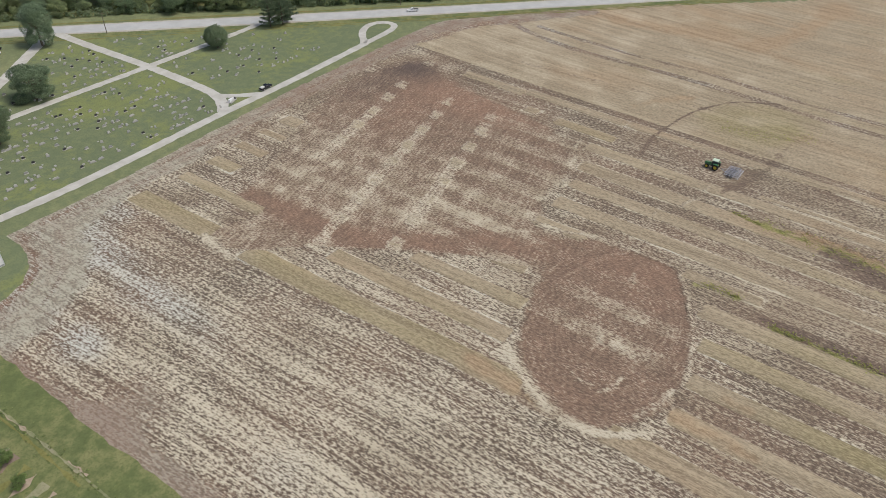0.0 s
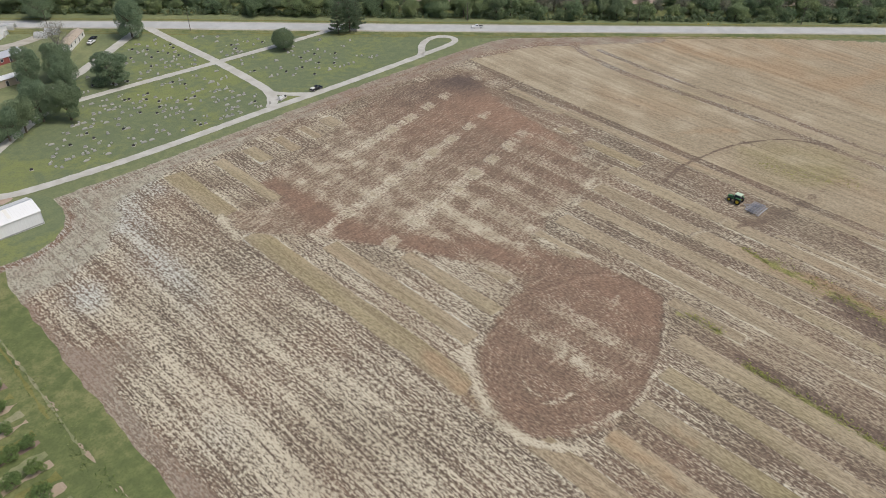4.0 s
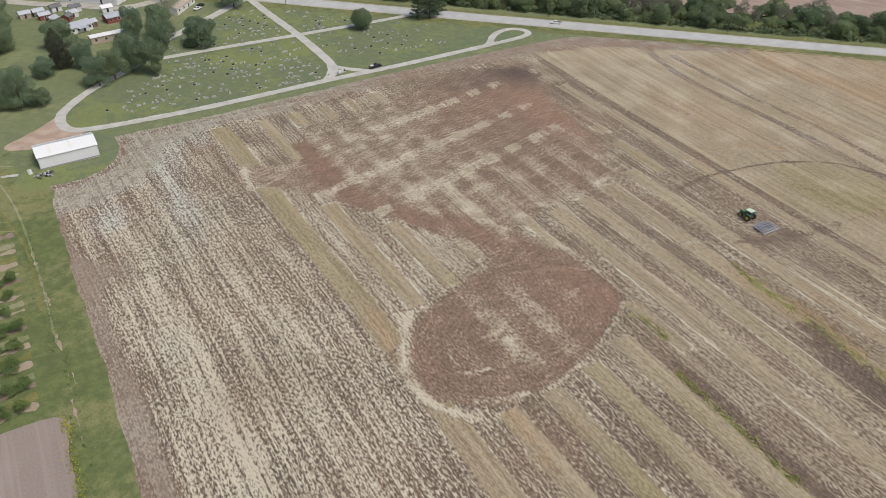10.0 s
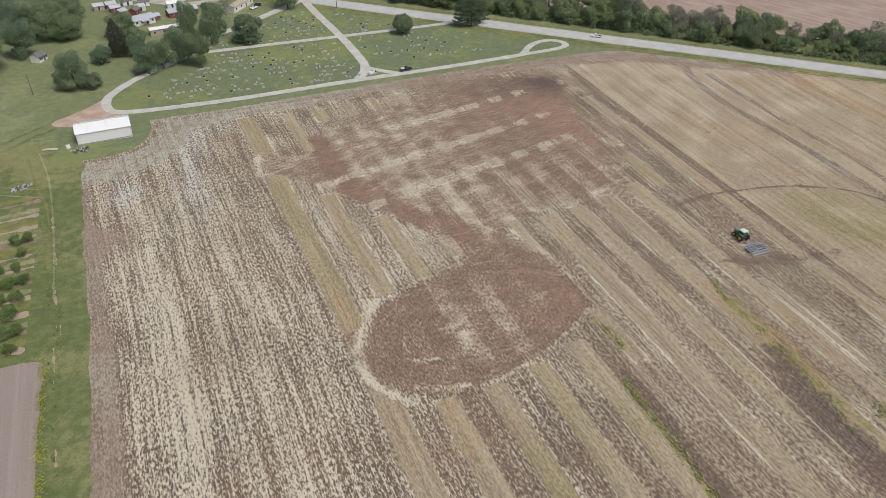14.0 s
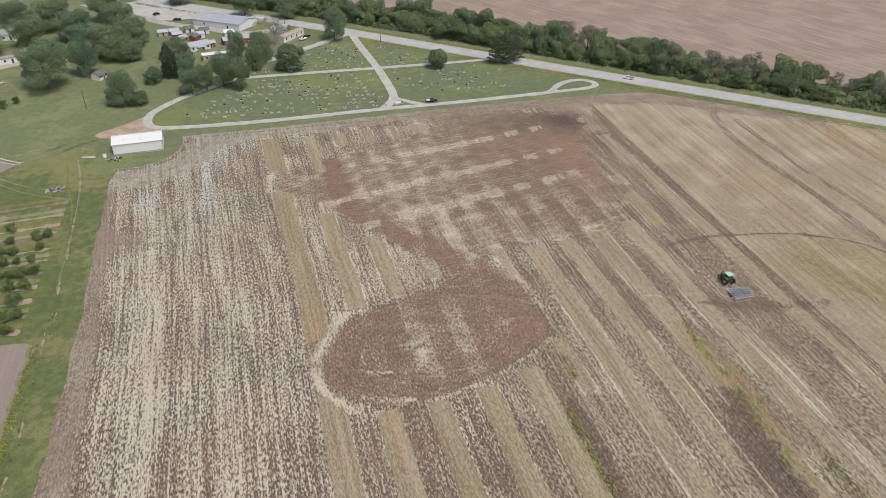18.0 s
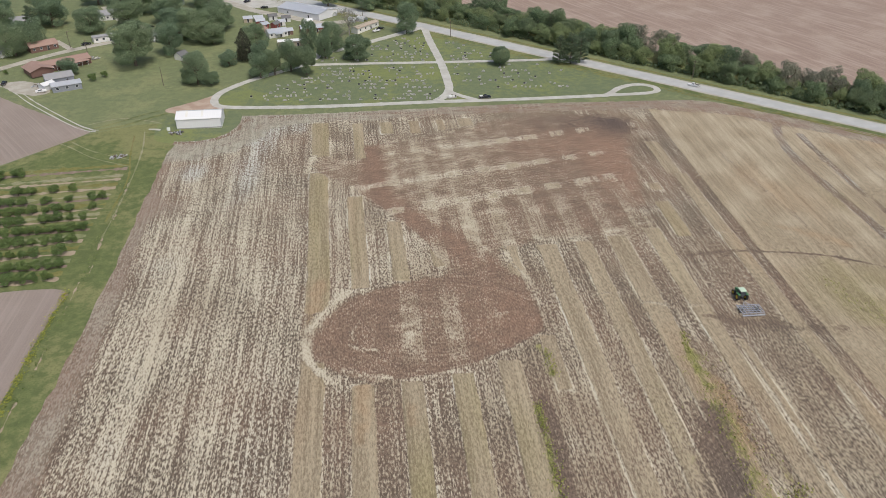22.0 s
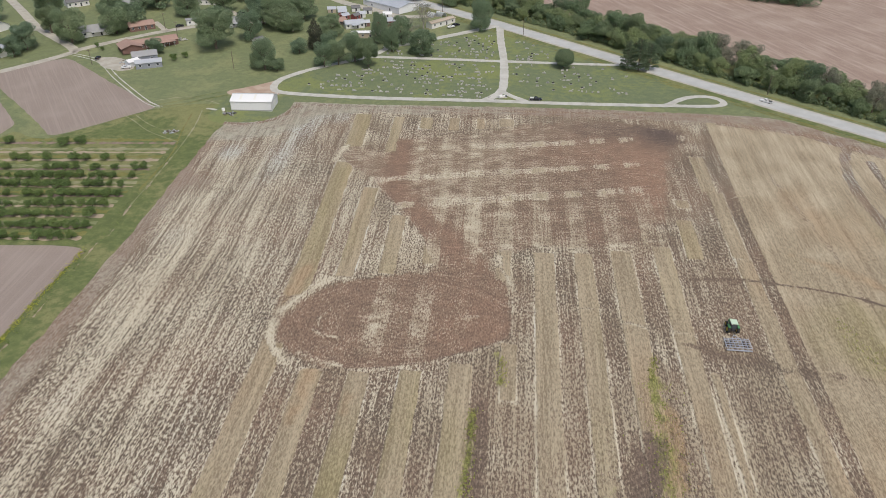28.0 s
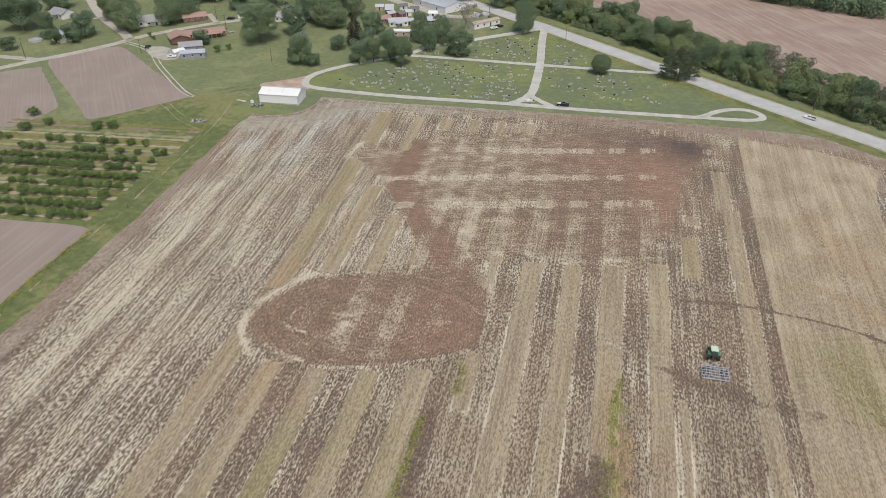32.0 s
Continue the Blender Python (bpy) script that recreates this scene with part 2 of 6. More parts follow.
def foliage(name, dark, light, warm):
    n = Nodes(name, 0.8)
    co = n.coords("Object")
    clump = n.noise(co, 0.6, 2.0, 0.5)
    tone = n.mix(n.island(), dark, light)
    tone = n.mix(n.math("MULTIPLY", n.random(), 0.6), tone, warm)
    tone = n.mix(n.math("MULTIPLY", n.step(clump, 0.4, 0.7), 0.4), tone, tuple(c * 0.6 for c in dark))
    glow = n.add("ShaderNodeBsdfTranslucent", Color=tone)
    both = n.tree.nodes.new("ShaderNodeMixShader")
    both.inputs[0].default_value = 0.45
    n.tree.links.new(n.bsdf.outputs[0], both.inputs[1])
    n.tree.links.new(glow.outputs[0], both.inputs[2])
    n.tree.links.new(both.outputs[0], n.tree.nodes["Material Output"].inputs[0])
    return n.done(tone)


# leaf greens are lifted towards blue, with distance haze put into the colour
M_LEAF = foliage("broad_leaves", (0.15, 0.22, 0.14), (0.335, 0.435, 0.285), (0.34, 0.40, 0.22))
M_LEAF_DARK = foliage("dark_leaves", (0.14, 0.20, 0.125), (0.29, 0.38, 0.235), (0.29, 0.335, 0.175))
M_WOOD_LEAF = foliage("woodland_leaves", (0.13, 0.19, 0.11), (0.32, 0.42, 0.245), (0.43, 0.47, 0.215))
M_NEEDLE = foliage("conifer_needles", (0.10, 0.145, 0.095), (0.22, 0.285, 0.175), (0.18, 0.23, 0.135))
M_MAROON = foliage("blackish_leaves", (0.075, 0.08, 0.058), (0.14, 0.145, 0.10), (0.10, 0.105, 0.075))
M_SHRUB = foliage("orchard_leaves", (0.12, 0.19, 0.07), (0.27, 0.37, 0.14), (0.25, 0.32, 0.11))
M_BARK = simple("grey_bark", (0.16, 0.13, 0.10), 0.9, 0, 0.3, 3)
M_BARE = simple("bare_twigs", (0.34, 0.315, 0.28), 0.9, 0, 0.3, 3)


# ---- mesh helpers ----
def mesh_object(name, verts, faces, mat, parent=None, label="", uvs=None, state=False):
    me = bpy.data.meshes.new(name)
    me.from_pydata(verts, [], faces)
    me.materials.append(mat)
    if uvs is not None:
        spots = np.asarray(verts, dtype=float)
        if uvs is True:
            d = (spots[:, 1] - 45) / 109
            d = np.where(d > 0, d, 0.4 * d)
            uvs = np.stack([(spots[:, 0] + 3 * d) / (1 + 0.06 * d), spots[:, 1]], 1)
        loops = np.empty(len(me.loops), dtype=np.int32)
        me.loops.foreach_get("vertex_index", loops)
        for title, values in (("rows", uvs), ("passes", pass_lines(spots[:, 0], spots[:, 1]) if state else None)):
            if values is not None:
                layer = me.uv_layers.new(name=title)
                layer.data.foreach_set("uv", np.asarray(values, dtype=np.float32)[loops].ravel())
        me.uv_layers.active_index = 0
        if state:
            values = ground_state(spots[:, 0], spots[:, 1]).astype(np.float32)
            for k, title in enumerate(("cover", "stand", "damp")):
                layer = me.color_attributes.new(title, "FLOAT_COLOR", "POINT")
                layer.data.foreach_set("color", np.ascontiguousarray(values[:, 4 * k:4 * k + 4]).ravel())
    me.update()
    ob = new(name, me)
    if parent is not None:
        ob.parent = parent
    if label:
        ob["label"] = label
    return ob


def part(name, bm, material, parent, label="", smooth=False):
    me = bpy.data.meshes.new(name)
    bm.normal_update()
    if smooth:
        for f in bm.faces:
            f.smooth = True
    bm.to_mesh(me)
    bm.free()
    me.materials.append(material)
    ob = new(name, me)
    ob.parent = parent
    if label:
        ob["label"] = label
    return ob


def inside(x, y, outline):
    hit = False
    for (x0, y0), (x1, y1) in zip(outline, outline[1:] + outline[:1]):
        if (y0 > y) != (y1 > y) and x < x0 + (y - y0) / (y1 - y0) * (x1 - x0):
            hit = not hit
    return hit


def smoothed(points, closed=True, step=2.0, ragged=0.0, seed=0):
    """A Catmull-Rom line through the points, a vertex about every step metres, with a ragged edge."""
    pts = [Vector(p) for p in points]
    out, count = [], len(pts)
    for i in range(count if closed else count - 1):
        if closed:
            p0, p1, p2, p3 = pts[i - 1], pts[i], pts[(i + 1) % count], pts[(i + 2) % count]
        else:
            p0, p1, p2, p3 = pts[max(i - 1, 0)], pts[i], pts[i + 1], pts[min(i + 2, count - 1)]
        n = max(1, int((p2 - p1).length / step))
        for k in range(n):
            t = k / n
            q = 0.5 * (2 * p1 + (p2 - p0) * t + (2 * p0 - 5 * p1 + 4 * p2 - p3) * t * t + (3 * p1 - p0 - 3 * p2 + p3) * t ** 3)
            out.append(q)
    if not closed:
        out.append(pts[-1])
    if ragged:
        out = [q + ragged * Vector((noise.noise((q.x * 0.35, q.y * 0.35, seed)), noise.noise((q.x * 0.35, q.y * 0.35, seed + 9.5)))) for q in out]
    return [(q.x, q.y) for q in out]


from mathutils import geometry


def sheet(name, outline, lift, mat, step=8.0, parent=None, label="", category="", kind="", turn=0.0):
    """A surface that lies lift metres over the land inside the outline."""
    xs, ys = [p[0] for p in outline], [p[1] for p in outline]
    pts = [Vector(p) for p in outline]
    edges = [(i, (i + 1) % len(pts)) for i in range(len(pts))]
    y = math.floor(min(ys) / step) * step + step * 0.37
    while y < max(ys):
        x = math.floor(min(xs) / step) * step + step * 0.41
        while x < max(xs):
            if inside(x, y, outline):
                pts.append(Vector((x, y)))
            x += step
        y += step
    verts, _, faces, *_ = geometry.delaunay_2d_cdt(pts, edges, [list(range(len(outline)))], 1, 1e-4)
    c, s = math.cos(turn), math.sin(turn)
    uvs = [(row_of(v.x, v.y), v.y) if not turn else (c * v.x + s * v.y, -s * v.x + c * v.y) for v in verts]
    ob = mesh_object(name, [(v.x, v.y, gz(v.x, v.y) + lift) for v in verts], [list(f) for f in faces], mat, parent, label, uvs)
    for poly in ob.data.polygons:
        if poly.normal.z < 0:
            ob.data.flip_normals()
            break
    if category or kind:
        tagged(ob, label, category, "", kind)
    return ob


def strip(name, x0, x1, y0, y1, lift, mat, parent, label="", tall=0.0, slant=0.0):
    """A strip of the field along the crop rows, from y0 to y1, tall metres higher in its middle than at its rim."""
    n, cuts = max(4, int((y1 - y0) / 0.8)), max(4, round((x1 - x0) / 0.45))
    verts, faces = [], []
    for i in range(n + 1):
        for k in range(cuts + 1):
            u = x0 + (x1 - x0) * k / cuts
            yy = y0 + (y1 - y0) * i / n + slant * (u - (x0 + x1) / 2)
            up = tall * (0.0 if k in (0, cuts) or i in (0, n) else 1.0)
            verts.append((row_x(u, yy), yy, gz(row_x(u, yy), yy) + lift + up))
    for i in range(n):
        for k in range(cuts):
            a = i * (cuts + 1) + k
            faces.append((a, a + 1, a + cuts + 2, a + cuts + 1))
    return mesh_object(name, verts, faces, mat, parent, label, True, True)


def ribbon(name, line, width, lift, mat, parent=None, label="", category="", kind="", step=3.0, ragged=0.0, crown=0.0, state=False):
    pts = smoothed(line, False, step)
    verts, faces = [], []
    for i, (x, y) in enumerate(pts):
        a, b = pts[max(i - 1, 0)], pts[min(i + 1, len(pts) - 1)]
        d = Vector((b[0] - a[0], b[1] - a[1])).normalized()
        w = width / 2 + (ragged * noise.noise((x * 0.4, y * 0.4, 5.0)) if ragged else 0)
        for side, up in ((-1, 0), (-0.5, 0.6), (0, 1), (0.5, 0.6), (1, 0)):
            px, py = x + d.y * side * w, y - d.x * side * w
            verts.append((px, py, gz(px, py) + lift + crown * up))
    for i in range(len(pts) - 1):
        for k in range(4):
            a = i * 5 + k
            faces.append((a, a + 1, a + 6, a + 5))
    ob = mesh_object(name, verts, faces, mat, parent, label, True, state)
    if ob.data.polygons[0].normal.z < 0:
        ob.data.flip_normals()
    if category or kind:
        tagged(ob, label, category, "", kind)
    return ob


def empty(name, x, y, turn=0.0, label="", category="", group="", kind="", lift=0.0):
    ob = new(name)
    ob.matrix_basis = pose(x, y, gz(x, y) + lift, 0, 0, turn)
    return tagged(ob, label, category, group, kind)


def box_bm(sx, sy, sz, bevel=0.0, at=(0, 0, 0), bm=None):
    """A box sx x sy x sz, its foot's centre at at."""
    bm = bm or bmesh.new()
    r = bmesh.ops.create_cube(bm, size=1.0, matrix=Matrix.Translation((at[0], at[1], at[2] + sz / 2)) @ Matrix.Diagonal((sx, sy, sz, 1)))
    if bevel:
        edges = {e for v in r["verts"] for e in v.link_edges}
        bmesh.ops.bevel(bm, geom=list(edges), offset=bevel, segments=2, affect="EDGES", profile=0.5)
    return bm


def tube_bm(a, b, r0, r1, sides=8, bm=None):
    bm = bm or bmesh.new()
    a, b = Vector(a), Vector(b)
    turn = (b - a).to_track_quat("Z", "Y").to_matrix().to_4x4()
    bmesh.ops.create_cone(bm, cap_ends=True, segments=sides, radius1=r0, radius2=r1, depth=(b - a).length, matrix=Matrix.Translation((a + b) / 2) @ turn)
    return bm


# ---- the land ----
def setting(ob, label, category):
    return tagged(ob, label, category, "", "structure")


def land_mesh():
    xs = [-3000, -1500, -900] + list(range(-650, 651, 10)) + [900, 1500, 3000]
    ys = [-3000, -1500, -800] + list(range(-450, 851, 10)) + [1200, 2000, 3500]
    verts = [(x, y, gz(x, y)) for y in ys for x in xs]
    w = len(xs)
    faces = [(j * w + i, j * w + i + 1, (j + 1) * w + i + 1, (j + 1) * w + i) for j in range(len(ys) - 1) for i in range(w - 1)]
    return mesh_object("ground", verts, faces, M_GRASS)


setting(land_mesh(), "gently sloping mown green grassland around the field", "ground")

# the big field and its zones
TURNS = np.random.RandomState(41)
SHUFFLE = np.concatenate([TURNS.permutation(256)] * 3)
SLOPES = np.array([(math.cos(a * math.pi / 8), math.sin(a * math.pi / 8)) for a in range(16)])


def ease(a, b, x):
    t = np.clip((x - a) / (b - a), 0.0, 1.0)
    return t * t * (3 - 2 * t)


def ripple(x, y, size, seed=0.0):
    """Smooth noise between about -1 and 1; its bumps are size metres wide."""
    x, y = np.asarray(x, dtype=float) / size + seed * 17.31, np.asarray(y, dtype=float) / size + seed * 7.77
    i, j = np.floor(x).astype(int), np.floor(y).astype(int)
    fx, fy = x - i, y - j
    sx, sy = fx * fx * fx * (fx * (fx * 6 - 15) + 10), fy * fy * fy * (fy * (fy * 6 - 15) + 10)

    def corner(di, dj):
        s = SLOPES[SHUFFLE[SHUFFLE[(i + di) & 255] + ((j + dj) & 255)] & 15]
        return s[..., 0] * (fx - di) + s[..., 1] * (fy - dj)

    low = corner(0, 0) + sx * (corner(1, 0) - corner(0, 0))
    high = corner(0, 1) + sx * (corner(1, 1) - corner(0, 1))
    return 1.5 * (low + sy * (high - low))


def away(x, y, line):
    """How far each place is from a line of points."""
    best = np.full(x.shape, 1e9)
    for (ax, ay), (bx, by) in zip(line, line[1:]):
        dx, dy = bx - ax, by - ay
        t = np.clip(((x - ax) * dx + (y - ay) * dy) / (dx * dx + dy * dy + 1e-9), 0, 1)
        best = np.minimum(best, (x - ax - t * dx) ** 2 + (y - ay - t * dy) ** 2)
    return np.sqrt(best)


def near(x, y, line, reach):
    """Which places lie in the box round a line."""
    xs, ys = [p[0] for p in line], [p[1] for p in line]
    return (x > min(xs) - reach) & (x < max(xs) + reach) & (y > min(ys) - reach) & (y < max(ys) + reach)


def within(x, y, outline):
    hit = np.zeros(x.shape, dtype=bool)
    for (x0, y0), (x1, y1) in zip(outline, outline[1:] + outline[:1]):
        if y0 != y1:
            hit ^= ((y0 > y) != (y1 > y)) & (x < x0 + (y - y0) / (y1 - y0) * (x1 - x0))
    return hit


def mound(x, y, cx, cy, rx, ry):
    return np.exp(-((x - cx) / rx) ** 2 - ((y - cy) / ry) ** 2)


# how thick the residue lies on the western block, from the margin to the first standing strip
WEST = ((-116, 0.25), (-107, 0.28), (-105, 0.42), (-101.5, 0.54), (-99, 0.50), (-96.5, 0.60), (-93.5, 0.70), (-90.5, 0.72), (-89, 0.66), (-87.5, 0.42), (-85, 0.44), (-82.5, 0.60), (-80, 0.56), (-78, 0.42), (-75, 0.60), (-72, 0.62), (-69.5, 0.50), (-67, 0.55), (-64.5, 0.46), (-61, 0.42), (-58, 0.5), (-55, 0.4), (-50, 0.4))
HEAD = smoothed([(-115, 134), (-104, 135), (-94, 140.5), (-86.5, 150), (-83, 161), (-64, 164.5), (-18, 168.5), (33, 172.6), (84, 174.6), (110, 174.8), (126, 171), (140, 161.5), (163, 146), (186, 131)], False, 6.0)
STANDING = ((-53.2, -46.6, -150, 7), (-53.2, -46.3, 27, 112), (-52.4, -45.6, 122, 158), (-40.2, -34.4, -150, -3), (-40.2, -34.6, 37, 93), (-36.4, -32, 113, 157),
            (-27.9, -22.2, -150, -2), (-27.8, -22.6, 40, 75), (-25, -20, 146, 158), (-15.1, -9.3, -150, 0), (-15, -10.2, 47, 58), (-13.6, -9, 146, 159),
            (-2.8, 3.4, -150, 4), (-2.2, 1.2, 149, 160), (10.4, 14.6, -8, 13), (7.8, 12.4, 40, 58), (7, 13, 152, 161), (19.3, 25.8, -150, 58),
            (31.8, 37.6, -150, 59), (43.2, 50, -150, 62), (56.7, 62.6, -150, 66), (67, 72.2, 60, 84), (68.5, 73.2, 92, 98), (81.6, 86.8, -150, 62), (81, 86.3, 62, 105), (79, 84.5, 105, 134), (63.6, 66, -150, 8))
CHOPPED = ((-46.6, -40.2, -150, 4, 0.46), (-34.4, -27.9, -150, -3, 0.38), (-22.2, -15.1, -150, -1, 0.36), (-9.3, -2.8, -150, 3, 0.46), (3.4, 10.4, -150, 10, 0.46), (14.6, 19.3, -150, 62, 0.42), (25.8, 31.8, -150, 60, 0.40),
           (37.6, 43.2, -150, 61, 0.36), (50, 56.7, -150, 66, 0.42), (62.6, 67, -150, 82, 0.38), (67, 82, -150, 60, 0.42), (73.2, 81.5, 60, 138, 0.3), (86.6, 91.2, -150, 160, 0.25), (-46.3, -40.2, 33, 139, 0.54), (-34.6, -27.8, 40, 84, 0.52),
           (-22.6, -15, 44, 68, 0.56), (-45.6, -36.4, 140, 158, 0.42), (-32, -25, 143, 158, 0.40), (-20, -13.6, 146, 159, 0.44), (-9, -2.2, 150, 160, 0.5), (1.2, 7, 150, 160, 0.62))
# chopped lanes through the eastern stubble, thinner brown ones beside them: line, half width, how bare
LANES_EAST = [(smoothed(line, False, 5.0), w, bare) for line, w, bare in (
    ([(147, 151), (140, 132), (137.2, 110), (137.8, 86), (138.6, 65), (137.6, 43), (136, 20), (134, -20), (132, -90)], 2.1, 1.0), ([(151.5, 138), (149, 112), (148.6, 80), (149.4, 54), (147, 33), (145, 0), (142, -80)], 1.7, 0.9),
    ([(106, 157), (107.6, 133), (110.5, 102), (114, 77), (114, 56), (116, 38)], 1.3, 0.45), ([(97, 165), (99.5, 130), (102, 100), (103.5, 70)], 0.7, 0.25), ([(163, 128), (163, 90), (162, 50), (160, 10), (156, -60)], 1.2, 0.45), ([(176, 118), (177, 80), (176, 40), (172, -20)], 1.0, 0.4), ([(128, 140), (126, 100), (127, 60)], 0.7, 0.3))]
# damp hollows, tracks and bands: line, width, how bare, how weedy, how rusty
HOLLOWS = [(smoothed(line, False, 4.0), w, bare, green, rust) for line, w, bare, green, rust in (
    ([(45.5, -19), (43.5, -28), (42, -40), (40, -60), (36, -90)], 4.4, 1.5, 0.0, 0.0), ([(6.9, -10), (7.4, -21), (6.8, -32), (6.4, -45), (6, -75)], 1.7, 1.0, 0.0, 0.0), ([(72, -3), (78, -8), (74, -17)], 4.0, 0.4, 0.0, 0.1),
    ([(50, 12), (48.4, 2), (47.6, -6)], 1.2, 0.0, 0.55, 0.0), ([(49.6, 2), (48.4, -12), (48.4, -24), (47.6, -37), (46, -55), (42, -90)], 3.2, 0.0, 0.62, 0.1), ([(51.5, -8), (51, -18), (50, -28)], 2.4, 0.0, 0.12, 0.8), ([(54.2, -30), (55, -40), (53, -60)], 1.3, 0.0, 0.5, 0.1), ([(35.6, -30), (35.9, -36)], 1.2, 0.0, 0.4, 0.0),
    ([(9.8, 9), (10.4, 3), (11, -2)], 1.3, 0.0, 0.75, 0.0), ([(4.8, -12), (4.9, -24), (4.2, -32), (3.6, -40), (3, -70)], 1.2, 0.0, 0.75, 0.05),
    ([(66, 49), (80, 50.5), (91, 49.6), (103, 48), (113, 45.4), (122, 41), (130, 35.5), (138, 22)], 0.55, 0.9, 0.0, 0.0), ([(196, 50), (215, 40), (245, 34), (285, 30)], 6.0, 0.35, 0.0, 0.9), ([(186, 112), (188, 96), (192, 82), (198, 66)], 6.0, 0.1, 0.0, 0.9),
    ([(60, 18), (72, 14), (86, 11), (104, 10), (118, 6)], 2.2, 0.5, 0.0, 0.2), ([(100, 66), (112, 60), (122, 52)], 2.2, 0.0, 0.0, 0.6), ([(-36, -4), (-36.5, -20)], 2.2, 0.0, 0.0, 0.8), ([(-24.6, -10), (-24.8, -16)], 2.0, 0.0, 0.0, 0.7), ([(-50, 10), (-50, 26), (-49.5, 40)], 2.6, 0.0, 0.0, 0.8), ([(104, 34), (106, 22), (112, 10), (116, 2)], 6.0, 0.0, 0.22, 0.0))]
PALE = smoothed([(97, 108), (109, 118), (121, 128), (134, 136), (147, 144)], False, 6.0)

# worked ground: an oval pass and a chequered block joined by a neck
OVAL = [(-50.5, 9), (-50, 17), (-45, 27), (-38, 34), (-22, 40.5), (-12, 43), (-13.5, 53), (-18.5, 65), (-27.5, 79.5), (-35, 90), (-40, 98), (-48, 106), (-54.5, 113), (-56.5, 121), (-50, 127), (-42, 122), (-37, 124), (-37.5, 135), (-24, 139), (-3, 147.5),
        (16, 159), (36, 166), (58, 168), (75, 163), (86, 158), (85, 146), (79, 138), (72, 117), (67, 95), (64.5, 82), (58, 74), (52, 66), (38, 61), (20, 61), (13, 57), (8, 58), (6.5, 50), (8, 43), (11, 38), (12.5, 28), (12.8, 16), (8, 12), (-2, 6.5), (-10, 2.4), (-22, -1), (-35, -1.6), (-41, 1), (-46, 5)]
BORDER = smoothed(OVAL, True, 3.0)
COLUMNS = ((-26.6, -21), (-14.6, -9.6), (-3.2, 2.0), (8.2, 13.4), (19.2, 25), (31, 36.6), (42.6, 48.4), (54, 60), (77, 82.4))
PASSES = ((132.3, 0.245, 2.1, 60), (109.0, 0.255, 1.9, 60), (88.6, 0.267, 2.2, 58))
SOLID = smoothed([(-35, 133), (-32.5, 118), (-32, 107), (-29, 92), (-21, 78), (-10, 64), (-2, 50), (2, 36)], False, 6.0)
# straw raked together at the turns: line, width, how thick
SWATHS = [(smoothed(line, False, 2.0), w, amount) for line, w, amount in (
    ([(-41, 36), (-46.5, 28), (-50.6, 18), (-51.2, 9), (-48, 3.5), (-43.5, -1.5)], 4.0, 1.0), ([(-41, 3), (-36, 0.6), (-30, -0.8)], 2.4, 0.7), ([(-40.5, 12.5), (-37.5, 10.4), (-33, 9.8)], 2.0, 0.8), ([(-37.5, 21), (-39.5, 17.5), (-39, 14)], 1.8, 0.55),
    ([(8.6, 57), (9.2, 48), (11, 43), (13.5, 37)], 2.8, 0.8), ([(13.2, 33), (13.4, 25), (13, 15)], 1.4, 0.45), ([(-46, 29), (-38, 35.4), (-24, 41.2), (-14, 43.8)], 2.6, 0.16), ([(-30, -1.8), (-18, -0.3), (-8, 3.2), (2, 8), (12.5, 14.5)], 1.5, 0.3),
    ([(-57, 112), (-57, 119), (-55.5, 126)], 4.2, 0.8), ([(-56, 117), (-50, 108), (-42, 100), (-35, 91), (-27, 79.5), (-19, 66), (-13.5, 53), (-10, 45)], 0.7, 0.3), ([(31, 60.5), (37, 61)], 3.4, 0.7), ([(44, 64.5), (50, 65.5)], 3.4, 0.8), ([(56, 68.5), (62, 69.5)], 3.4, 0.7), ([(19.5, 61), (25, 60)], 3.0, 0.7),
    ([(2, 57), (5, 52), (8, 49)], 3.0, 0.6), ([(56, 78), (61, 76), (66, 78)], 4.5, 0.45), ([(20, 27.5), (26, 27.8)], 3.0, 0.6), ([(32, 30.5), (37.5, 30.5)], 2.6, 0.5), ([(43.5, 26), (49.5, 24)], 3.2, 0.7), ([(57, 23.4), (62.5, 22.2)], 3.2, 0.6), ([(81, 115), (86, 113)], 3.0, 0.5), ([(-24, 16), (-24.5, 12)], 3.6, 0.7), ([(-25.5, 19), (-23, 19.6)], 2.6, 0.5), ([(-13, 18), (-12, 12)], 3.0, 0.3), ([(0, 22), (4, 23.5)], 1.8, 0.5))]
MARKS = [(smoothed(line, False, 4.0), w, amount) for line, w, amount in (
    ([(-113, 140.5), (-104, 140.5), (-95, 145), (-89.5, 153), (-87, 164)], 1.6, 0.9), ([(-110, 136), (-101, 137), (-92, 142), (-86.5, 150), (-84, 163)], 0.8, 0.45), ([(-109, 133), (-98, 134), (-88, 142), (-82, 152), (-78, 164)], 0.7, 0.35),
    ([(-80, 165), (-40, 167), (0, 169), (40, 172), (84, 175), (110, 175.5)], 1.2, 0.6), ([(-84, 162), (-40, 163), (0, 165.5), (50, 169), (90, 171)], 0.9, 0.5), ([(100, 168), (112, 166), (124, 163), (137, 160), (150, 150)], 2.6, 0.9))]
NAMES_OF_STATE = ("cover", "bleach", "red", "pack", "stand", "olive", "rust", "swirl", "green", "dark", "rows", "spare")


def block(u, y, u0, u1, y0, y1, soft=0.35, softy=0.8):
    return ease(u0 - soft, u0 + soft, u) * ease(u1 + soft, u1 - soft, u) * ease(y0 - softy, y0 + softy, y) * ease(y1 + softy, y1 - softy, y)


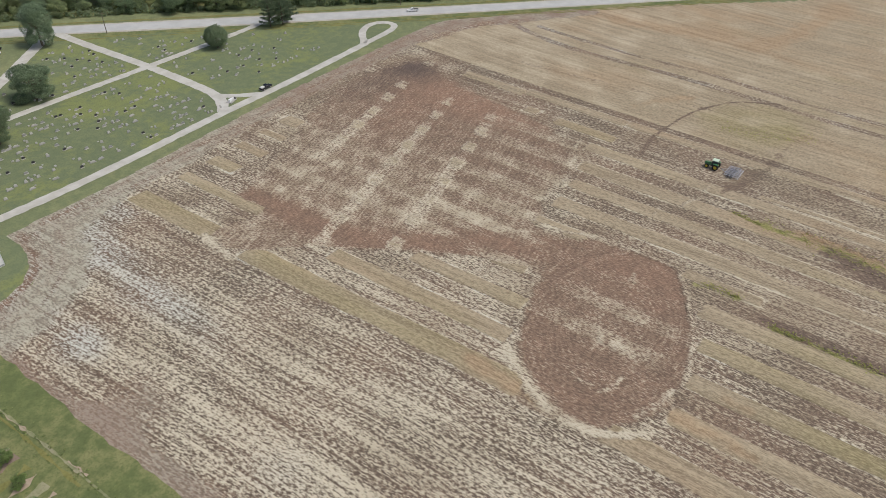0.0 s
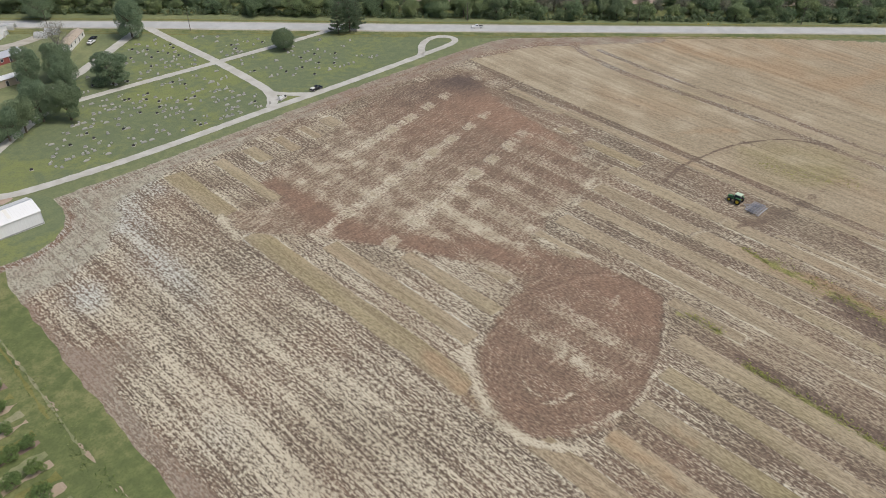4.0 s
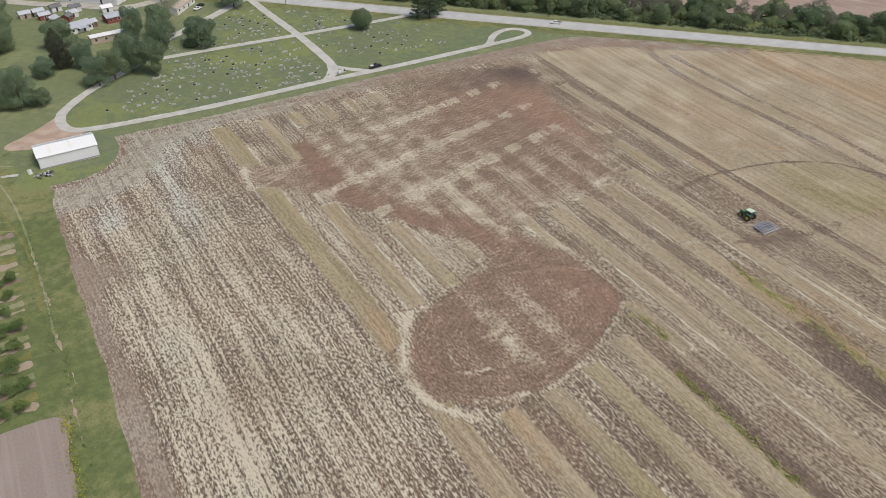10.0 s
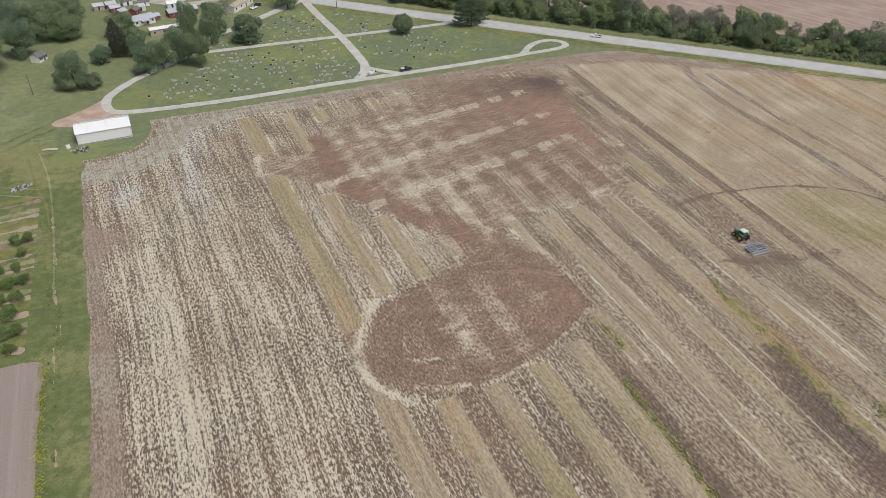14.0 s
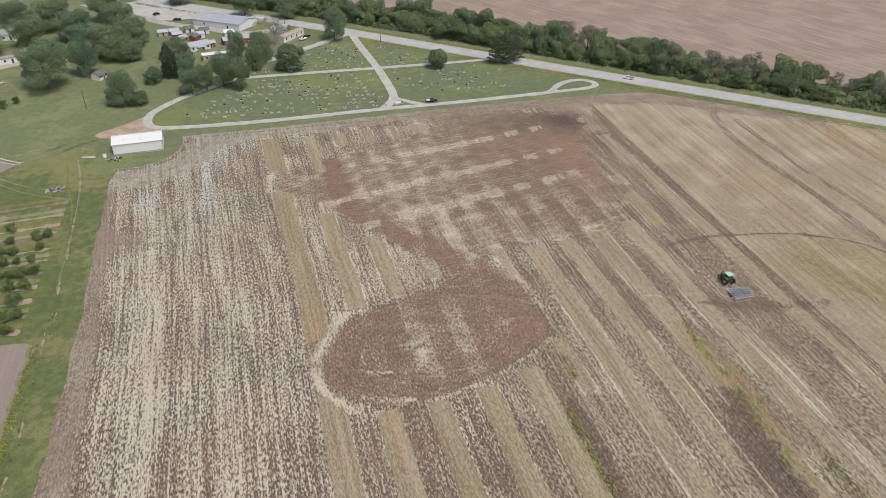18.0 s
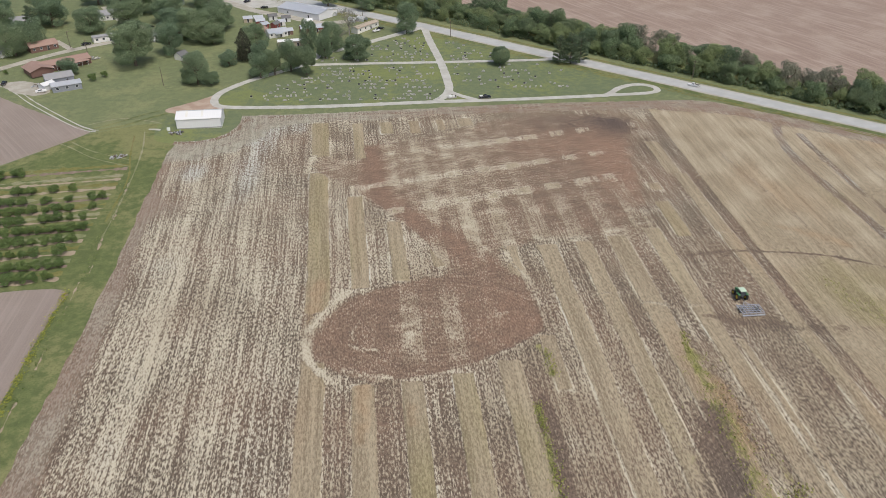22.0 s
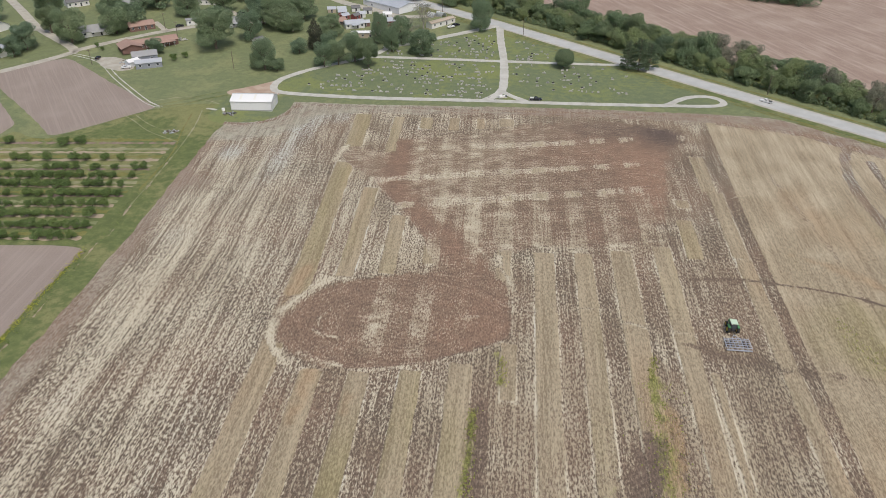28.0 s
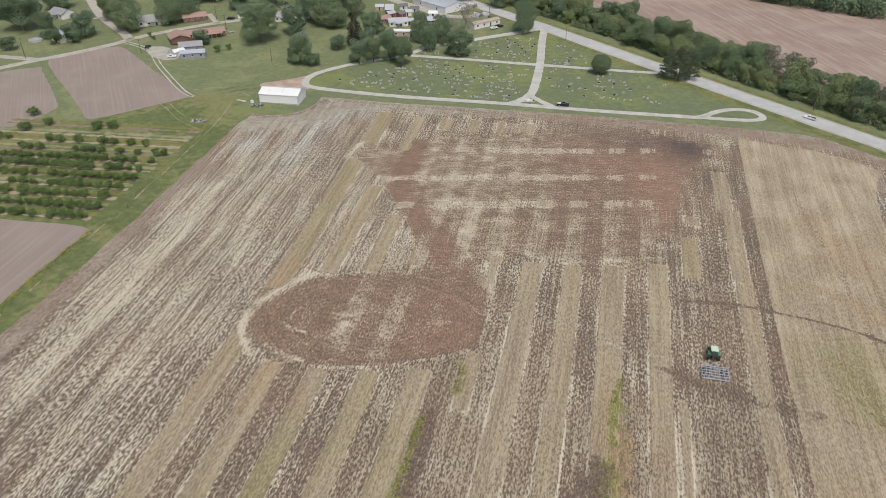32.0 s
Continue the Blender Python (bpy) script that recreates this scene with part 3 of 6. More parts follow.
def ground_state(x, y):
    """What the ground of the field is like at each place (x, y), one column for each of the twelve layers."""
    x, y = np.asarray(x, dtype=float), np.asarray(y, dtype=float)
    d = (y - 45) / 109
    d = np.where(d > 0, d, 0.4 * d)
    u = (x + 3 * d) / (1 + 0.06 * d)
    zero = np.zeros(x.shape)
    s = {k: zero.copy() for k in NAMES_OF_STATE}
    wave = u + 0.3 * ripple(u, y, 6, 3.1)
    thread, ribs = ripple(u * 60, y, 60, 7.0), ripple(u * 26, y, 80, 2.0)
    # western block of chopped residue
    west = ease(-53.4, -54.2, wave)
    # the southward term thins the cover to paint light fall-off into the near ground
    far, south_falloff = ease(60, 125, y), ease(5, -35, y)
    table = np.interp(u + 0.7 * ripple(x, y, 30, 4.0), [p[0] for p in WEST], [p[1] for p in WEST])
    c = 0.455 + (table - 0.5) * (0.95 - 0.45 * far) + 0.05 * thread + 0.07 * ribs + 0.07 * ripple(x, y, 16, 1.0) - 0.08 * far - 0.07 * south_falloff
    pale = mound(x, y, -80, 112, 7, 22) + mound(x, y, -100, 114, 7, 10) + 0.7 * mound(x, y, -76, 142, 7, 12) + 0.7 * mound(x, y, -62, 152, 9, 6)
    patch = np.exp(-((u + 101) / 7.5) ** 4 - ((y - 88) / 9) ** 4) * (0.95 + 0.4 * ripple(x, y, 6, 2.0))
    edge = ease(-103.2, -106.4, u + 0.9 * ripple(x, y, 7, 2.5)) * ease(138, 130, y)
    bare = np.clip(0.85 * patch + edge * (0.85 + 0.3 * ripple(u * 4, y, 18, 2.0)), 0, 1)
    bleach = 0.44 + 0.14 * far * ripple(x, y, 18, 9.0) + 0.22 * ripple(x, y, 24, 3.0) + 0.1 * ripple(u * 5, y, 40, 8.0)
    s["cover"], s["bleach"] = c + 0.07 * pale - 0.25 * bare, bleach + 0.5 * pale
    s["red"] = 0.12 + 0.3 * ripple(x, y, 22, 5.0) + 0.3 * bare + 0.1 * far
    s["pack"], s["rows"] = 0.72 * bare, 0.95 - 0.2 * far
    # strips of standing stubble between chopped rows
    stand, brim, thick = zero.copy(), zero.copy(), zero + 0.44
    for u0, u1, y0, y1 in STANDING:
        m = (u > u0 - 2) & (u < u1 + 2) & (y > y0 - 3) & (y < y1 + 3)
        w = block(wave[m], y[m] + 0.6 * ripple(u[m], y[m], 2, 4.0), u0, u1, y0, y1)
        stand[m] = np.maximum(stand[m], w)
        line = np.exp(-(np.minimum(np.abs(wave[m] - u0), np.abs(wave[m] - u1)) / 0.33) ** 2) * ((y[m] > y0 - 1) & (y[m] < y1 + 1))
        tip = 0.8 * np.exp(-(np.minimum(np.abs(y[m] - y0), np.abs(y[m] - y1)) / 0.7) ** 2) * ((wave[m] > u0) & (wave[m] < u1))
        brim[m] = np.maximum(brim[m], np.maximum(line, tip) * (0.45 + 0.6 * ripple(x[m], y[m], 9, 8.0)))
    for u0, u1, y0, y1, t in CHOPPED:
        thick[(wave > u0) & (wave <= u1) & (y > y0) & (y < y1)] = t
    east = ease(90.4, 91.4, wave)
    stand = np.maximum(stand, east)
    which = ripple(np.floor((u + 3) / 11.7) * 37.0, zero + 5.0, 10, 2.0) * (1 - east)
    inner = {"cover": thick - 0.07 + 0.19 * ease(30, -15, y) * ease(0, 22, u) + 0.06 * thread + 0.09 * ribs + 0.09 * ripple(x, y, 9, 2.0) - 0.05 * south_falloff,
             "bleach": 0.2 - 0.12 * ease(-20, 10, u) + 0.16 * east + (0.3 + 0.35 * east) * ripple(x, y, 14, 6.0) + 0.15 * ease(-40, 60, y), "red": 0.22 + 0.3 * ripple(x, y, 24, 8.0), "rows": zero + 0.8,
             "olive": 0.02 + 0.2 * ease(8, -20, u) + 0.3 * ease(-44, -47, u) * ease(30, 50, y) * ease(116, 104, y) + 0.25 * which + 0.5 * ripple(x, y * 0.6, 24, 12.0) + 0.3 * ripple(u * 6, y, 40, 2.0) - 0.1 * east,
             "rust": 0.05 - 0.25 * which + 0.55 * ripple(x, y * 0.6, 30, 22.0) + 0.35 * ripple(u * 6, y, 40, 4.0) + 0.25 * ease(120, 190, x)}
    inner["olive"] += 0.55 * east * ease(1.25, 0.7, np.hypot((x - 112) / 21, (y - 27) / 20))
    inner["bleach"] += east * (0.5 * np.exp(-(away(x, y, PALE) / 3.5) ** 2) + 0.3 * ease(60, 140, y)) + 0.6 * brim
    inner["cover"] += 0.4 * brim
    stand = stand * (1 - 0.85 * brim * (1 - east)) * (1 - (0.42 + 0.2 * ripple(x, y, 10, 13.0)) * ease(25, -25, y) * ease(0, 22, u) * (1 - east))
    for k in inner:
        s[k] = s[k] * west + inner[k] * (1 - west)
    s["pack"] *= west
    s["stand"] = stand * (1 - west)
    for line, w, bare in LANES_EAST:
        m = near(x, y, line, 4 * w)
        a = bare * ease(1.25, 0.75, away(x[m], y[m], line) / w + 0.25 * ripple(x[m], y[m], 3, 2.0)) * np.clip(0.9 + 0.5 * ripple(x[m], y[m], 14, 6.0), 0, 1)
        s["stand"][m] -= a
        s["cover"][m] = s["cover"][m] * (1 - a) + 0.27 * a
    for line, w, bare, green, rust in HOLLOWS:
        m = near(x, y, line, 3 * w)
        a = np.clip(np.exp(-(away(x[m], y[m], line) / w) ** 2) * (1 + 0.7 * ripple(x[m], y[m], 3.5, w)), 0, 1.2)
        s["cover"][m] -= 0.4 * bare * a
        s["stand"][m] += a * (0.7 * (green + rust) * (1 - bare) - 1.1 * bare)
        s["green"][m] += 0.85 * green * a
        s["rust"][m] += rust * a
        s["bleach"][m] -= 0.4 * a
        s["dark"][m] += 0.25 * bare * a
        s["swirl"][m] += 0.5 * bare * a
    # headland: packed soil along the drive and the road
    m = y > 112
    xm, ym = x[m], y[m]
    wide = 8.0 + 6.5 * ease(-50, -80, xm)
    w = 1 - ease(0.45 * wide, wide, away(xm, ym, HEAD) + 1.8 * ripple(xm, ym, 8, 3.0) + 1.0 * ripple(xm, ym, 2.5, 8.0))
    side = ease(40, -60, xm)
    s["cover"][m] += 0.1 * w * side
    s["bleach"][m] += 0.5 * w * side
    s["red"][m] += w * (0.06 + 0.45 * ease(-70, 40, xm) + 0.3 * ripple(xm, ym, 9, 1.0) - s["red"][m])
    s["pack"][m] = np.maximum(s["pack"][m], w * (0.82 + 0.25 * ripple(xm, ym, 6, 9.0)))
    s["stand"][m] *= 1 - w
    for line, w, amount in MARKS:
        m = near(x, y, line, 4 * w)
        a = np.clip(amount * np.exp(-(away(x[m], y[m], line) / w) ** 2) * (0.85 + 0.7 * ripple(x[m], y[m], 5, 3.0)), 0, 1)
        for key, v in (("cover", 0.2), ("red", 0.7), ("pack", 0.2), ("stand", 0.0)):
            s[key][m] += a * (v - s[key][m])
    worked_into(s, x, y, u)
    for line, w, amount in SWATHS:
        m = near(x, y, line, 2 * w)
        a = np.clip(amount * ease(1.1, 0.1, away(x[m], y[m], line) / (0.5 * w) + 0.5 * ripple(x[m], y[m], 2.2, 3.0)) * (0.85 + 0.6 * ripple(x[m], y[m], 6, 5.0)), 0, 1)
        for key, v in (("cover", 0.78), ("bleach", 0.42), ("stand", 0.0), ("pack", 0.0), ("swirl", 0.45), ("rows", 0.1)):
            s[key][m] += a * (v - s[key][m])
    return np.clip(np.stack([s[k] for k in NAMES_OF_STATE], 1), 0.0, 1.0)


def worked_into(s, x, y, u):
    """Lays the tilled soil over the state of the field, with the old strips showing through and the patches that the passes left."""
    m = (x > -64) & (x < 92) & (y > -6) & (y < 174)
    x, y, u = x[m], y[m], u[m]
    if not len(x):
        return
    rim = away(x, y, BORDER + BORDER[:1]) * np.where(within(x, y, BORDER), 1, -1)
    rim += (0.9 + 1.2 * ease(90, 150, y)) * ripple(x, y, 4, 6.0) + 0.5 * ripple(x, y, 1.5, 2.0)
    w = ease(-0.6, 0.9 + 3.4 * ease(95, 150, y) + 3.0 * ease(50, 66, y) * ease(15, 30, x), rim)
    rough, streak, soft = ripple(x, y, 5, 2.0), ripple(u * 10, y, 22, 6.0), ripple(x, y, 14, 11.0)
    stand = np.zeros(x.shape)
    for a, b in COLUMNS:
        stand = np.maximum(stand, ease(a - 0.7, a + 0.7, u) * ease(b + 0.7, b - 0.7, u))
    # the oval, driven round and round
    dx, dy = (x + 19) / 30, (y - 19) / 20.5
    r = np.hypot(dx, dy)
    rings = np.sin(r * 21 + 1.2 * ripple(x, y, 14, 3.0)) * ease(0.15, 0.45, r) * ease(1.05, 0.8, r)
    oval = 0.17 + 0.22 * stand * ease(1.02, 0.6, r) + 0.02 * rings + 0.11 * np.exp(-(r / 0.45) ** 2) + 0.08 * rough + 0.06 * streak + 0.08 * ripple(x, y * 2, 7, 5.0)
    oval += 0.10 * ease(0.95, 1.08, r) * ease(30, -10, y)
    oval -= 0.22 * mound(x, y, 4, 17, 9, 15) * (1 - 0.6 * mound(x, y, 2, 22.5, 5, 2)) + 0.15 * mound(x, y, -43, 15, 5, 12) + 0.12 * mound(x, y, -31, 24, 3, 12)
    oval_red = 0.58 + 0.25 * mound(x, y, 3, 20, 11, 16) + 0.18 * rough
    # the chequered block, crossed by straight passes
    gap = np.zeros(x.shape)
    left = np.zeros(x.shape)
    for k, (base, rise, half, last) in enumerate(PASSES):
        off = y - base - rise * x + 0.5 * ripple(x, y, 7, 1.0 + k)
        g = ease(half + 0.8, half - 0.5, np.abs(off) + 0.9 * ripple(x, y, 5, 4.0 + k)) * ease(last + 1.5, last - 0.5, u + 0.5 * ripple(x, y, 2, 9.0))
        if k == 0:
            g = np.maximum(g * ease(-4, 4, u), ease(half + 1.2, half - 0.2, np.abs(off + 1)) * block(u, y, 77, 82.4, 100, 170))
        gap = np.maximum(gap, g * (1 - 0.5 * ease(28, 62, u) + 0.5 * ripple(u * 4, y, 6, 12.0)))
        left = np.maximum(left, ease(half + 5, half + 1, np.abs(off)) * ease(last + 2, last - 2, u))
    westerly = 1 - ease(-8, 42, u)
    low = ease(92, 74, y - 0.26 * x)
    tilled = 0.20 + 0.17 * westerly + stand * (0.04 + 0.11 * westerly + 0.18 * low) + 0.12 * rough * (0.4 + 0.6 * westerly) + 0.07 * streak + 0.06 * soft
    tilled += 0.07 * left * westerly + 0.18 * low * ease(70, 60, y) * ease(12, 20, u) + 0.14 * ease(140, 155, y) * westerly
    tilled -= 0.5 * np.exp(-(away(x, y, SOLID) / 4.8) ** 2) + 0.1 * mound(x, y, 60, 135, 16, 26) + 0.3 * mound(x, y, 74, 152, 9, 12)
    red = 0.5 + 0.7 * mound(x, y, 64, 112, 12, 26) + 0.3 * mound(x, y, 40, 132, 24, 14) + 0.25 * np.exp(-(away(x, y, SOLID) / 8.0) ** 2) + 0.2 * rough
    block_zone = ease(40, 48, y - 0.35 * np.maximum(0, -x - 14))
    c = oval + (tilled - oval) * block_zone
    red = oval_red + (red - oval_red) * block_zone
    damp = 0.85 * mound(x, y, 73, 153, 9, 11) + 0.35 * mound(x, y, 52, 156, 18, 9) + 0.2 * mound(x, y, 0, 140, 30, 6)
    values = {"cover": c, "bleach": 0.2 + 0.22 * rough + 0.25 * gap, "red": red - 0.4 * damp, "pack": 0, "stand": 0, "olive": s["olive"][m], "rust": 0, "swirl": 0.7 - 0.15 * low, "green": 0, "dark": damp, "rows": 0.15 + 0.35 * low * block_zone}
    for key, v in values.items():
        s[key][m] += w * (v - s[key][m])
    # what the passes left: stubble on the old strips, pale residue between them
    keep = gap * w * block_zone
    crisp = keep * stand * (0.75 + 0.25 * ease(0, 30, u) + 0.2 * rough)
    for key, v in (("stand", 0.6), ("olive", 0.35), ("bleach", 0.62), ("cover", 0.68), ("swirl", 0.2)):
        s[key][m] += np.clip(crisp, 0, 1) * (v - s[key][m])
    between = keep * (1 - stand) * np.clip(ease(44, 30, u) + mound(u, y, 51.5, 102, 4, 10), 0, 1) * np.clip(0.45 + 1.1 * ripple(u, y * 0.3, 9, 7.0), 0, 1)
    for key, v in (("cover", 0.62), ("bleach", 0.5), ("rows", 0.7), ("swirl", 0.3)):
        s[key][m] += between * (v - s[key][m])


def pass_lines(x, y):
    """Across and along the way of the implement: round the oval, straight over the block."""
    x, y = np.asarray(x, dtype=float), np.asarray(y, dtype=float)
    dx, dy = x + 19, (y - 19) / 0.68
    ring = (y < 46 - 0.5 * np.maximum(0, x + 10)) | (x > 8) & (y < 40) | (y < 36)
    return np.stack([np.where(ring, np.hypot(dx, dy), y - 0.26 * x), np.where(ring, 22 * np.arctan2(dx, -dy), x)], 1)


FIELD = [(-115, -220), (-113, 20), (-115, 90), (-115.5, 132), (-113, 140), (-97, 142), (-91, 149), (-89, 160), (-90, 167), (-64, 168), (-18, 172), (33, 176.2),
         (84, 178), (108, 178.5), (124, 177), (136, 171), (163, 152), (185, 138), (230, 99), (277, 54), (340, -2), (430, -80), (430, -220)]


def plot_mesh(name, outline, us, ys, lift, mat, parent=None, label=""):
    """A fine sheet along the crop rows, cut to the outline."""
    us, ys = np.asarray(us), np.asarray(ys)
    d = (ys - 45) / 109
    d = np.where(d > 0, d, 0.4 * d)[:, None]
    gx = us[None, :] + d * (-3 + 0.06 * us[None, :])
    gy = np.broadcast_to(ys[:, None], gx.shape)
    mx = (gx[:-1, :-1] + gx[1:, 1:]) / 2
    keep = np.zeros(mx.shape, dtype=bool)
    for j in range(len(ys) - 1):
        yc = (ys[j] + ys[j + 1]) / 2
        cuts = sorted(x0 + (yc - y0) / (y1 - y0) * (x1 - x0) for (x0, y0), (x1, y1) in zip(outline, outline[1:] + outline[:1]) if (y0 > yc) != (y1 > yc))
        keep[j] = np.searchsorted(np.array(cuts), mx[j]) % 2 == 1
    ids = np.arange(gx.size).reshape(gx.shape)
    quads = np.stack([ids[:-1, :-1][keep], ids[:-1, 1:][keep], ids[1:, 1:][keep], ids[1:, :-1][keep]], 1)
    used, back = np.unique(quads, return_inverse=True)
    quads = back.reshape(-1, 4)
    x, y = gx.ravel()[used].copy(), gy.ravel()[used].copy()
    out = np.array(outline)
    for i in np.flatnonzero(~within(x, y, outline)):
        k = np.argmin((out[:, 0] - x[i]) ** 2 + (out[:, 1] - y[i]) ** 2)
        x[i], y[i] = out[k]
    return mesh_object(name, [(a, b, gz(a, b) + lift) for a, b in zip(x.tolist(), y.tolist())], quads.tolist(), mat, parent, label, True, True)


FINE_U = np.concatenate([np.arange(-117, 104, 0.6), np.arange(104, 200, 1.0), np.arange(200, 440, 5.0)])
FINE_Y = np.concatenate([np.arange(-220, -64, 6.0), np.arange(-64, 180, 0.85)])
field = setting(plot_mesh("field", smoothed(FIELD, True, 1.2, 0.5, 3), FINE_U, FINE_Y, 0.05, M_FIELD), "harvested crop field strewn with pale corn residue", "field")

# strips along the rows: standing stubble, knee high, between chopped rows
for x0, x1, y0, y1 in STANDING:
    strip("stubble_strip", x0, x1, max(y0, -120), y1, 0.06, M_FIELD, field, "strip of standing tan stubble", 0.2)
for x0, x1, y0, y1, thick in CHOPPED:
    strip("chopped_strip", x0, x1, max(y0, -120), y1, 0.07, M_FIELD, field, "strip of chopped residue on dark soil", 0.0)
worked = plot_mesh("worked_ground", smoothed(OVAL, True, 1.2, 2.0, 2), np.arange(-64, 94, 0.5), np.arange(-8, 172, 0.55), 0.085, M_FIELD, field, "freshly tilled dark brown soil")

# unworked patches left between the crossing passes
for base, rise, half, last in PASSES:
    for k, (x0, x1) in enumerate(COLUMNS):
        if base > 125 and k in (0, 1) or k == 8 and base < 125:
            continue
        mid = base + rise * row_x((x0 + x1) / 2, base)
        strip("unworked_patch", x0 - 0.4, x1 + 0.4, mid - half - 0.4, mid + half + 0.4, 0.10, M_FIELD, field, "small patch of standing stubble left between passes", 0.12, rise)
for k, (line, width, amount) in enumerate(SWATHS):
    ribbon("straw_swath", line, width * 1.15, 0.107 + 0.003 * k, M_FIELD, field, "pale straw raked into a curved swath", ragged=0.4, step=0.7, crown=0.1, state=True)
for line, width, *_ in [h for h in HOLLOWS if h[1] < 0.6] + [l for l in LANES_EAST if l[1] < 0.8]:
    ribbon("wheel_track", line, 1.6, 0.09, M_FIELD, field, "narrow worn wheel track", ragged=0.3, step=0.8, state=True)
for k, (line, width, amount) in enumerate(MARKS):
    ribbon("wheel_mark", line, width * 2, 0.08 + 0.003 * k, M_FIELD, field, "brown wheel mark in the headland soil", ragged=0.6, step=0.9, state=True)

# grassed waterways and weeds: low tufts, thickest along the hollow
def tufts(line, width, count, mat, label, size=0.3, seed=1):
    rng = random.Random(seed)
    pts = smoothed(line, False, 0.5)
    spots = []
    while len(spots) < count:
        x, y = rng.choice(pts)
        x, y = x + rng.gauss(0, width / 2), y + rng.gauss(0, 1.0)
        if noise.noise((x * 0.35, y * 0.2, seed)) > rng.uniform(-0.7, 0.35):
            spots.append((x, y, gz(x, y) + 0.3 + rng.uniform(0, 0.15)))
    v, f = leaf_cloud(spots, [(0, 0, 1)] * len(spots), size, rng)
    ob = mesh_object("weed_tufts", v, f, mat, field, label)
    ob["kind"] = "stuff"


def leaf_cloud(points, normals, size, rng):
    """Small bent leaf clumps, one at each point."""
    verts, faces = [], []
    for p, n in zip(points, normals):
        n = (Vector(n) + 0.7 * Vector((rng.gauss(0, 1), rng.gauss(0, 1), rng.gauss(0, 1) + 0.4))).normalized()
        t = n.orthogonal().normalized()
        t.rotate(Matrix.Rotation(rng.uniform(0, 6.28), 3, n))
        b = n.cross(t)
        s = size * rng.uniform(0.6, 1.35)
        i = len(verts)
        p = Vector(p)
        for q in (p - t * s, p - b * s * 0.62 + n * s * 0.22, p + t * s, p + b * s * 0.62 + n * s * 0.22):
            verts.append(tuple(q))
        faces += [(i, i + 1, i + 2), (i, i + 2, i + 3)]
    return verts, faces


M_TUFT = foliage("yellow_green_weeds", (0.25, 0.275, 0.08), (0.42, 0.43, 0.14), (0.40, 0.38, 0.14))
M_TUFT_RED = foliage("rusty_weeds", (0.40, 0.28, 0.16), (0.50, 0.37, 0.22), (0.44, 0.31, 0.18))
WEEDY = "low yellow-green weeds in a damp hollow"
tufts([(50, 12), (48.6, 4)], 1.4, 120, M_TUFT, WEEDY, 0.26, 2)
tufts([(49, 2), (48.4, -10), (48.4, -22), (47.6, -34), (46, -44)], 5.0, 380, M_TUFT, WEEDY, 0.26, 3)
tufts([(51.5, -8), (51, -18), (50, -28)], 3.0, 160, M_TUFT_RED, "low rusty weeds in a damp hollow", 0.24, 4)
tufts([(11, 6), (11.5, 1), (11, -2)], 1.5, 130, M_TUFT, WEEDY, 0.26, 5)
tufts([(5, -12), (5.2, -20), (5, -32), (4, -46)], 1.6, 420, M_TUFT, WEEDY, 0.26, 6)
tufts([(104, 34), (106, 22), (112, 10), (116, 2)], 5.0, 300, M_TUFT, WEEDY, 0.24, 7)
tufts([(55, -40), (53, -60)], 4.0, 400, M_TUFT, WEEDY, 0.26, 8)


M_YELLOW_WEED = foliage("yellow_weeds", (0.36, 0.38, 0.06), (0.55, 0.54, 0.10), (0.42, 0.44, 0.12))
M_TALL = foliage("tall_grass", (0.13, 0.19, 0.06), (0.24, 0.30, 0.10), (0.26, 0.27, 0.12))
for line, width, count, mat, label, size, seed in (([(-120.6, 40), (-120.2, 20), (-119.6, 0), (-118.6, -30), (-118.4, -60)], 1.3, 1500, M_YELLOW_WEED, "yellow flowering weeds along the bare plot", 0.2, 21),
                                                  ([(-119, 60), (-118.6, 30), (-117.8, 0), (-117, -30), (-117, -60)], 2.6, 420, M_TALL, "tufts of tall grass along the field edge", 0.24, 22), ([(-119.5, 62), (-120.5, 90), (-122, 118)], 2.6, 200, M_TALL, "tufts of tall grass along the field edge", 0.24, 23)):
    tufts(line, width, count, mat, label, size, seed)

# road, shoulders, cemetery drives
ALONG, ACROSS = (0.774, -0.634), (0.634, 0.774)


def by_road(s, c):
    """A point s metres along the road and c metres out from the origin towards the woods."""
    return (ALONG[0] * s + ACROSS[0] * c, ALONG[1] * s + ACROSS[1] * c)


ROADLINE = [by_road(s, c) for s, c in ((-700, 250), (-500, 238), (-380, 231), (-250, 229.5), (-100, 230), (0, 231.5), (100, 233), (200, 233), (400, 231), (700, 229))]
setting(ribbon("road_shoulder", ROADLINE, 11.5, 0.06, M_SHOULDER, crown=0.1, step=8, ragged=0.4), "pale gravel road shoulders", "road shoulder")
road = setting(ribbon("road", ROADLINE, 8.6, 0.12, M_ROAD, crown=0.16, step=8), "pale grey worn two-lane asphalt road", "road")
setting(ribbon("ditch_grass", [(x - 8 * ACROSS[0], y - 8 * ACROSS[1]) for x, y in ROADLINE[2:9]], 3.2, 0.09, M_ROUGH, step=8, ragged=1.2), "strip of rough dark roadside grass", "verge")
for off, wide, mat, label in ((10.6, 1.0, M_WEED, "line of yellowish dry roadside grass"), (12.6, 0.7, M_WEED, "line of yellowish dry roadside grass"), (-8.2, 1.4, M_WEED, "line of yellowish dry roadside grass")):
    setting(ribbon("dry_verge", [(x - off * ACROSS[0], y - off * ACROSS[1]) for x, y in ROADLINE[2:9]], wide, 0.1, mat, step=4, ragged=0.9), label, "verge")
